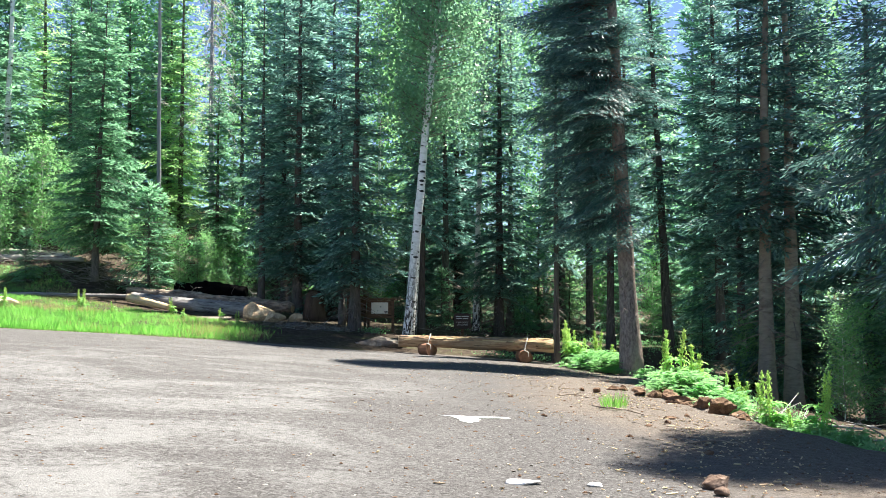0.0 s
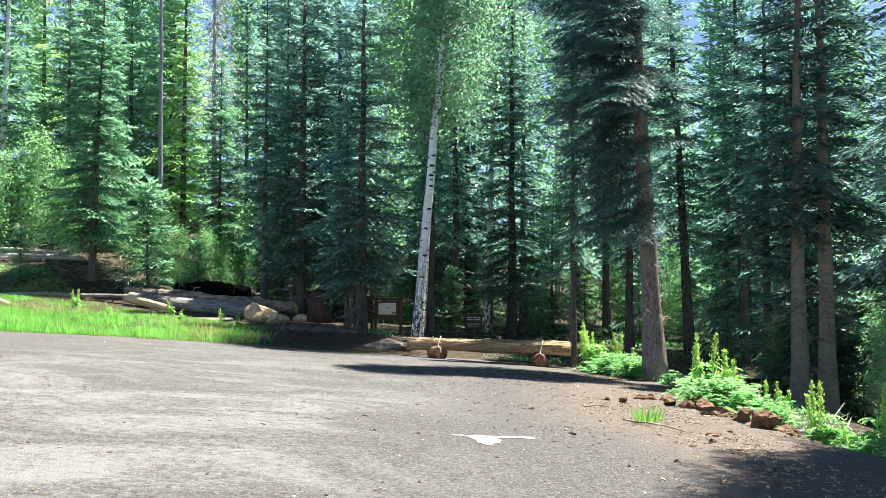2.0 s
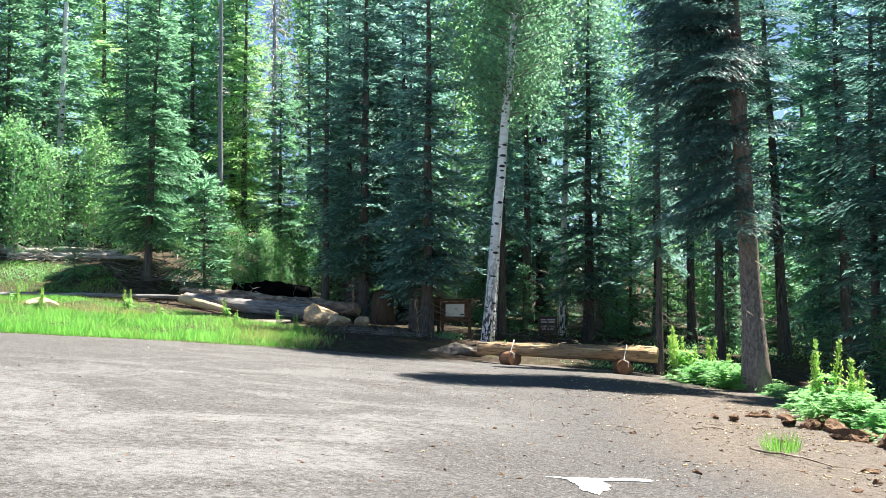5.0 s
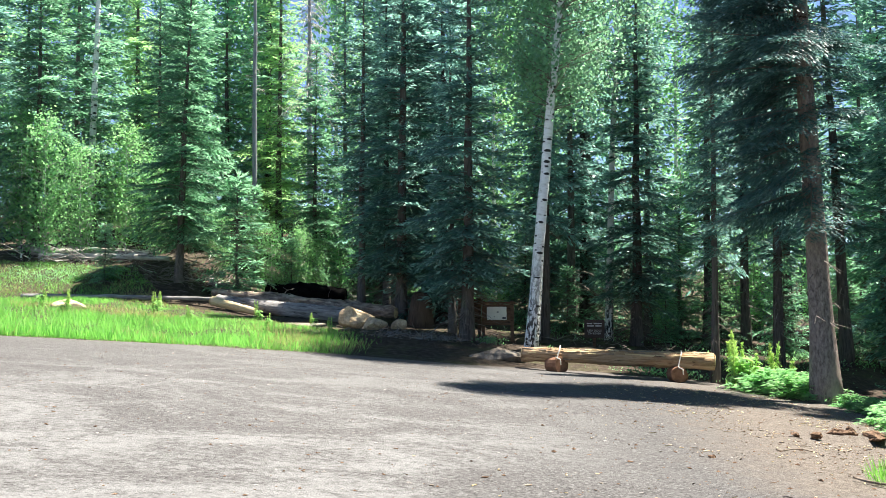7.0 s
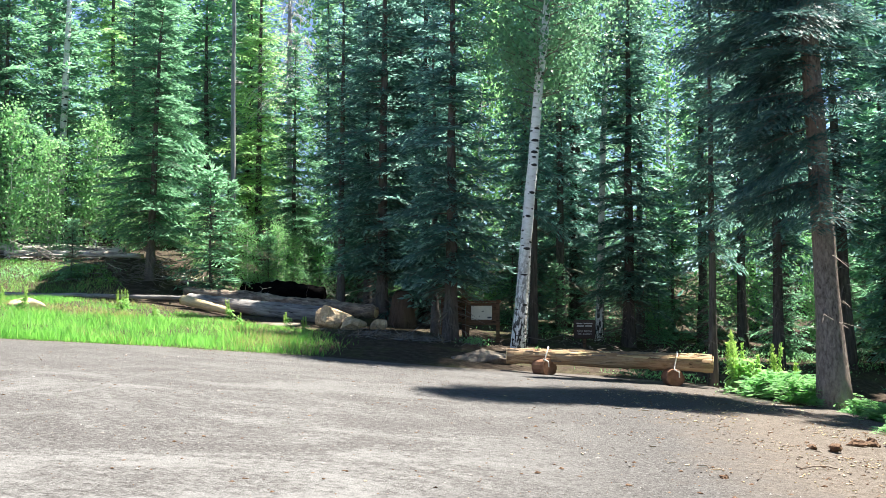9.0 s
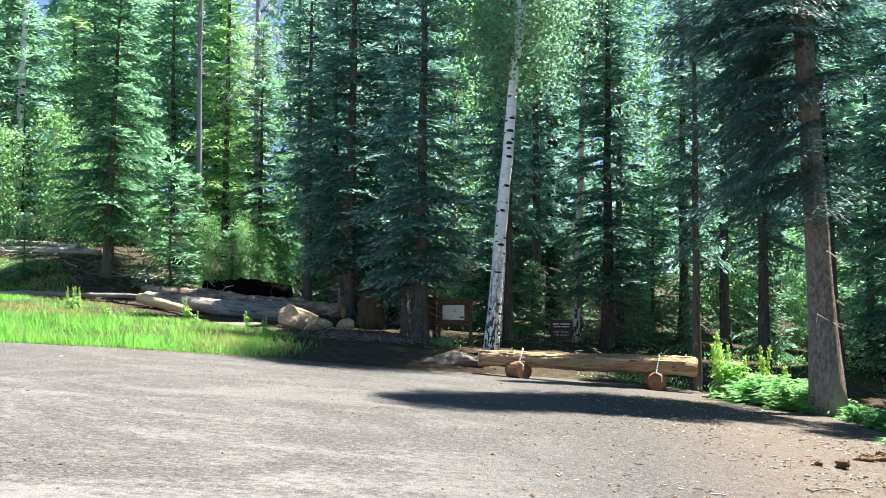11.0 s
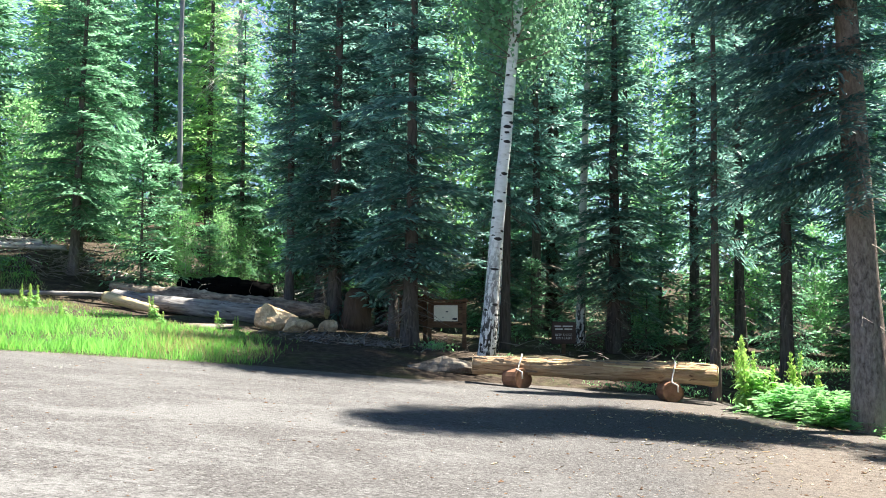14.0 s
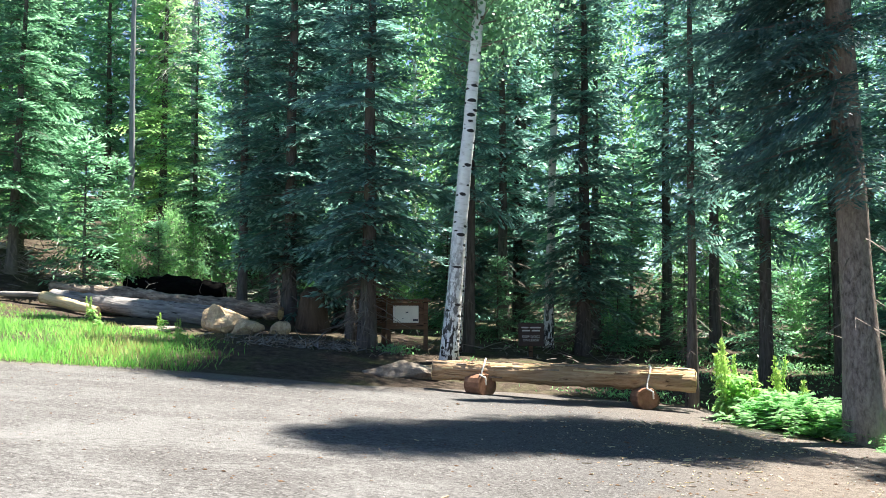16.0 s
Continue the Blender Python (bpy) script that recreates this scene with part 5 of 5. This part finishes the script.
# tall weeds standing in the grass
for k, (x, y, s) in enumerate(((-9.4, 36.2, 0.55), (-7.5, 35.6, 0.5), (-12.4, 35.6, 0.6), (-10.9, 34.4, 0.5), (-14.2, 33.4, 0.6), (-15.6, 34.6, 0.6), (-13.0, 37.2, 0.5), (-8.6, 34.6, 0.45), (-6.6, 34.0, 0.45))):
    plant(docks[k % 2], x, y, s, 51 * k, sink=0.02, label="tall green weed standing in the grass")


def grass_tuft(x, y, s, n, seed):
    rng = np.random.RandomState(seed)
    b = Batch()
    a, r = rng.rand(n) * 6.283, rng.rand(n) ** 0.7 * 0.3 * s
    base = np.column_stack([np.cos(a) * r, np.sin(a) * r, np.zeros(n)])
    d = np.column_stack([np.cos(a) * 0.1, np.sin(a) * 0.1, 0.18 + 0.28 * rng.rand(n)]) * s + rng.randn(n, 3) * 0.03
    b.cards(base, d, unit(np.cross(d, rng.randn(n, 3))) * 0.004)
    o = b.make("grass_tuft", GRASS)
    o.location = spot(x, y)
    tagged(o, "small bright green grass tuft on the dirt", "grass tuft")


grass_tuft(2.85, 16.1, 0.62, 190, 5)


# broken dirt edge and scattered stones
for k, (x, y, s) in enumerate(((4.62, 17.9, 0.2), (4.85, 17.6, 0.24), (5.1, 17.2, 0.2), (4.95, 18.1, 0.16), (4.4, 18.5, 0.12), (5.25, 16.6, 0.13), (5.0, 16.9, 0.11), (4.45, 19.6, 0.2), (4.65, 19.2, 0.18), (4.3, 20.2, 0.16), (4.55, 20.6, 0.22), (4.15, 20.9, 0.16), (3.85, 21.1, 0.13), (3.6, 20.9, 0.1), (4.7, 21.2, 0.18), (3.2, 20.4, 0.09), (2.9, 20.2, 0.07), (3.5, 15.2, 0.06), (3.3, 14.4, 0.055), (2.9, 13.7, 0.05), (1.6, 14.0, 0.05), (1.34, 16.9, 0.05), (3.2, 17.4, 0.06), (2.4, 12.2, 0.045), (3.9, 15.9, 0.05), (3.05, 11.3, 0.05))):
    rock("dirt_clod", "crumbling brown dirt clod on the broken bank edge" if s > 0.09 else "small brown dirt clod lying on the gravel", x, y, (s * (1.0 + 0.5 * (k % 3)), s, s * 0.8), 100 + k, CLOD, 0.42, 41 * k, "dirt clod", "dirt clods", 2.6, 0.0, 5)


def pebbles(name, label, n, seed, pick, lo, hi, mats):
    rng = np.random.RandomState(seed)
    b = Batch()
    octa = np.array([(1, 0, 0), (-1, 0, 0), (0, 1, 0), (0, -1, 0), (0, 0, 0.7), (0, 0, -0.7)], float)
    tri = [(0, 2, 4), (2, 1, 4), (1, 3, 4), (3, 0, 4), (2, 0, 5), (1, 2, 5), (3, 1, 5), (0, 3, 5)]
    done = 0
    while done < n:
        x, y = pick(rng)
        if y > lot_edge(x) - 0.1 or x > bank_edge(y) + 0.5:
            continue
        s = lo + (hi - lo) * rng.rand() ** 3
        a = rng.rand() * 6.283
        p = octa * (1 + 0.35 * rng.randn(6, 1)) * s * np.array((1.2, 0.9, 0.7))
        c, w = math.cos(a), math.sin(a)
        p = np.column_stack([p[:, 0] * c - p[:, 1] * w, p[:, 0] * w + p[:, 1] * c, p[:, 2]]) + np.array((x, y, relief(x, y) + s * 0.2))
        b.add(p, tri, rng.randint(len(mats)))
        done += 1
    tagged(b.make(name, mats), label, "gravel", kind="stuff")


pebbles("gravel", "loose pebbles and dirt crumbs on the shoulder", 1700, 31, lambda r: (bank_edge(20) - abs(r.randn()) * 2.2, 6 + 24 * r.rand()), 0.006, 0.028, [CLOD, CLOD, CLOD])
pebbles("gravel", "loose grey cinder gravel on the lot", 5200, 32, lambda r: (-9 + 14 * r.rand(), 5.5 + 24 * r.rand() ** 1.3), 0.005, 0.02, [CLOD, CLOD, STONE_GREY])


def wood_chips(n, seed):
    """Splinters, straw and bark scraps strewn over the shoulder."""
    rng = np.random.RandomState(seed)
    b = Batch()
    done = 0
    while done < n:
        x, y = 3.6 - abs(rng.randn()) * 1.6 + rng.rand(), 7 + 22 * rng.rand()
        if x > bank_edge(y) + 0.2 or noise.noise((x * 0.7, y * 0.5, 8.8)) + 0.25 < rng.rand() * 0.5:
            continue
        L, w, a = 0.008 + 0.045 * rng.rand() ** 5, 0.004 + 0.007 * rng.rand() ** 2, rng.rand() * 6.283
        d, q = np.array((math.cos(a), math.sin(a), 0.1 * rng.randn())) * L, np.array((-math.sin(a), math.cos(a), 0.2 * rng.randn())) * w
        p = np.array((x, y, relief(x, y) + 0.006))
        up = np.array((0, 0, 0.004 + 0.006 * rng.rand()))
        v = [p - d - q, p + d - 0.6 * q, p + d * 0.9 + q, p - d * 0.8 + q]
        b.add(v + [c + up for c in v], [(0, 3, 2, 1), (4, 5, 6, 7), (0, 1, 5, 4), (1, 2, 6, 5), (2, 3, 7, 6), (3, 0, 4, 7)], rng.randint(3))
        done += 1
    tagged(b.make("wood_chips", [WOOD_CUT, WOOD_ROUGH, STONE_TAN]), "straw, bark scraps and pale splinters strewn on the dirt", "debris", kind="stuff")


wood_chips(1800, 44)
for p, q, r_ in (((2.55, 16.2), (3.15, 15.2), 0.014), ((3.0, 12.0), (3.7, 12.3), 0.012), ((2.2, 18.0), (2.7, 18.2), 0.01)):
    tagged(log_mesh("stick", spot(*p, 0.025), spot(*q, 0.02), r_, r_ * 0.5, WOOD_ROUGH, 91, 0.03, 0.05, 7, 9), "thin dry stick lying on the dirt", "stick")
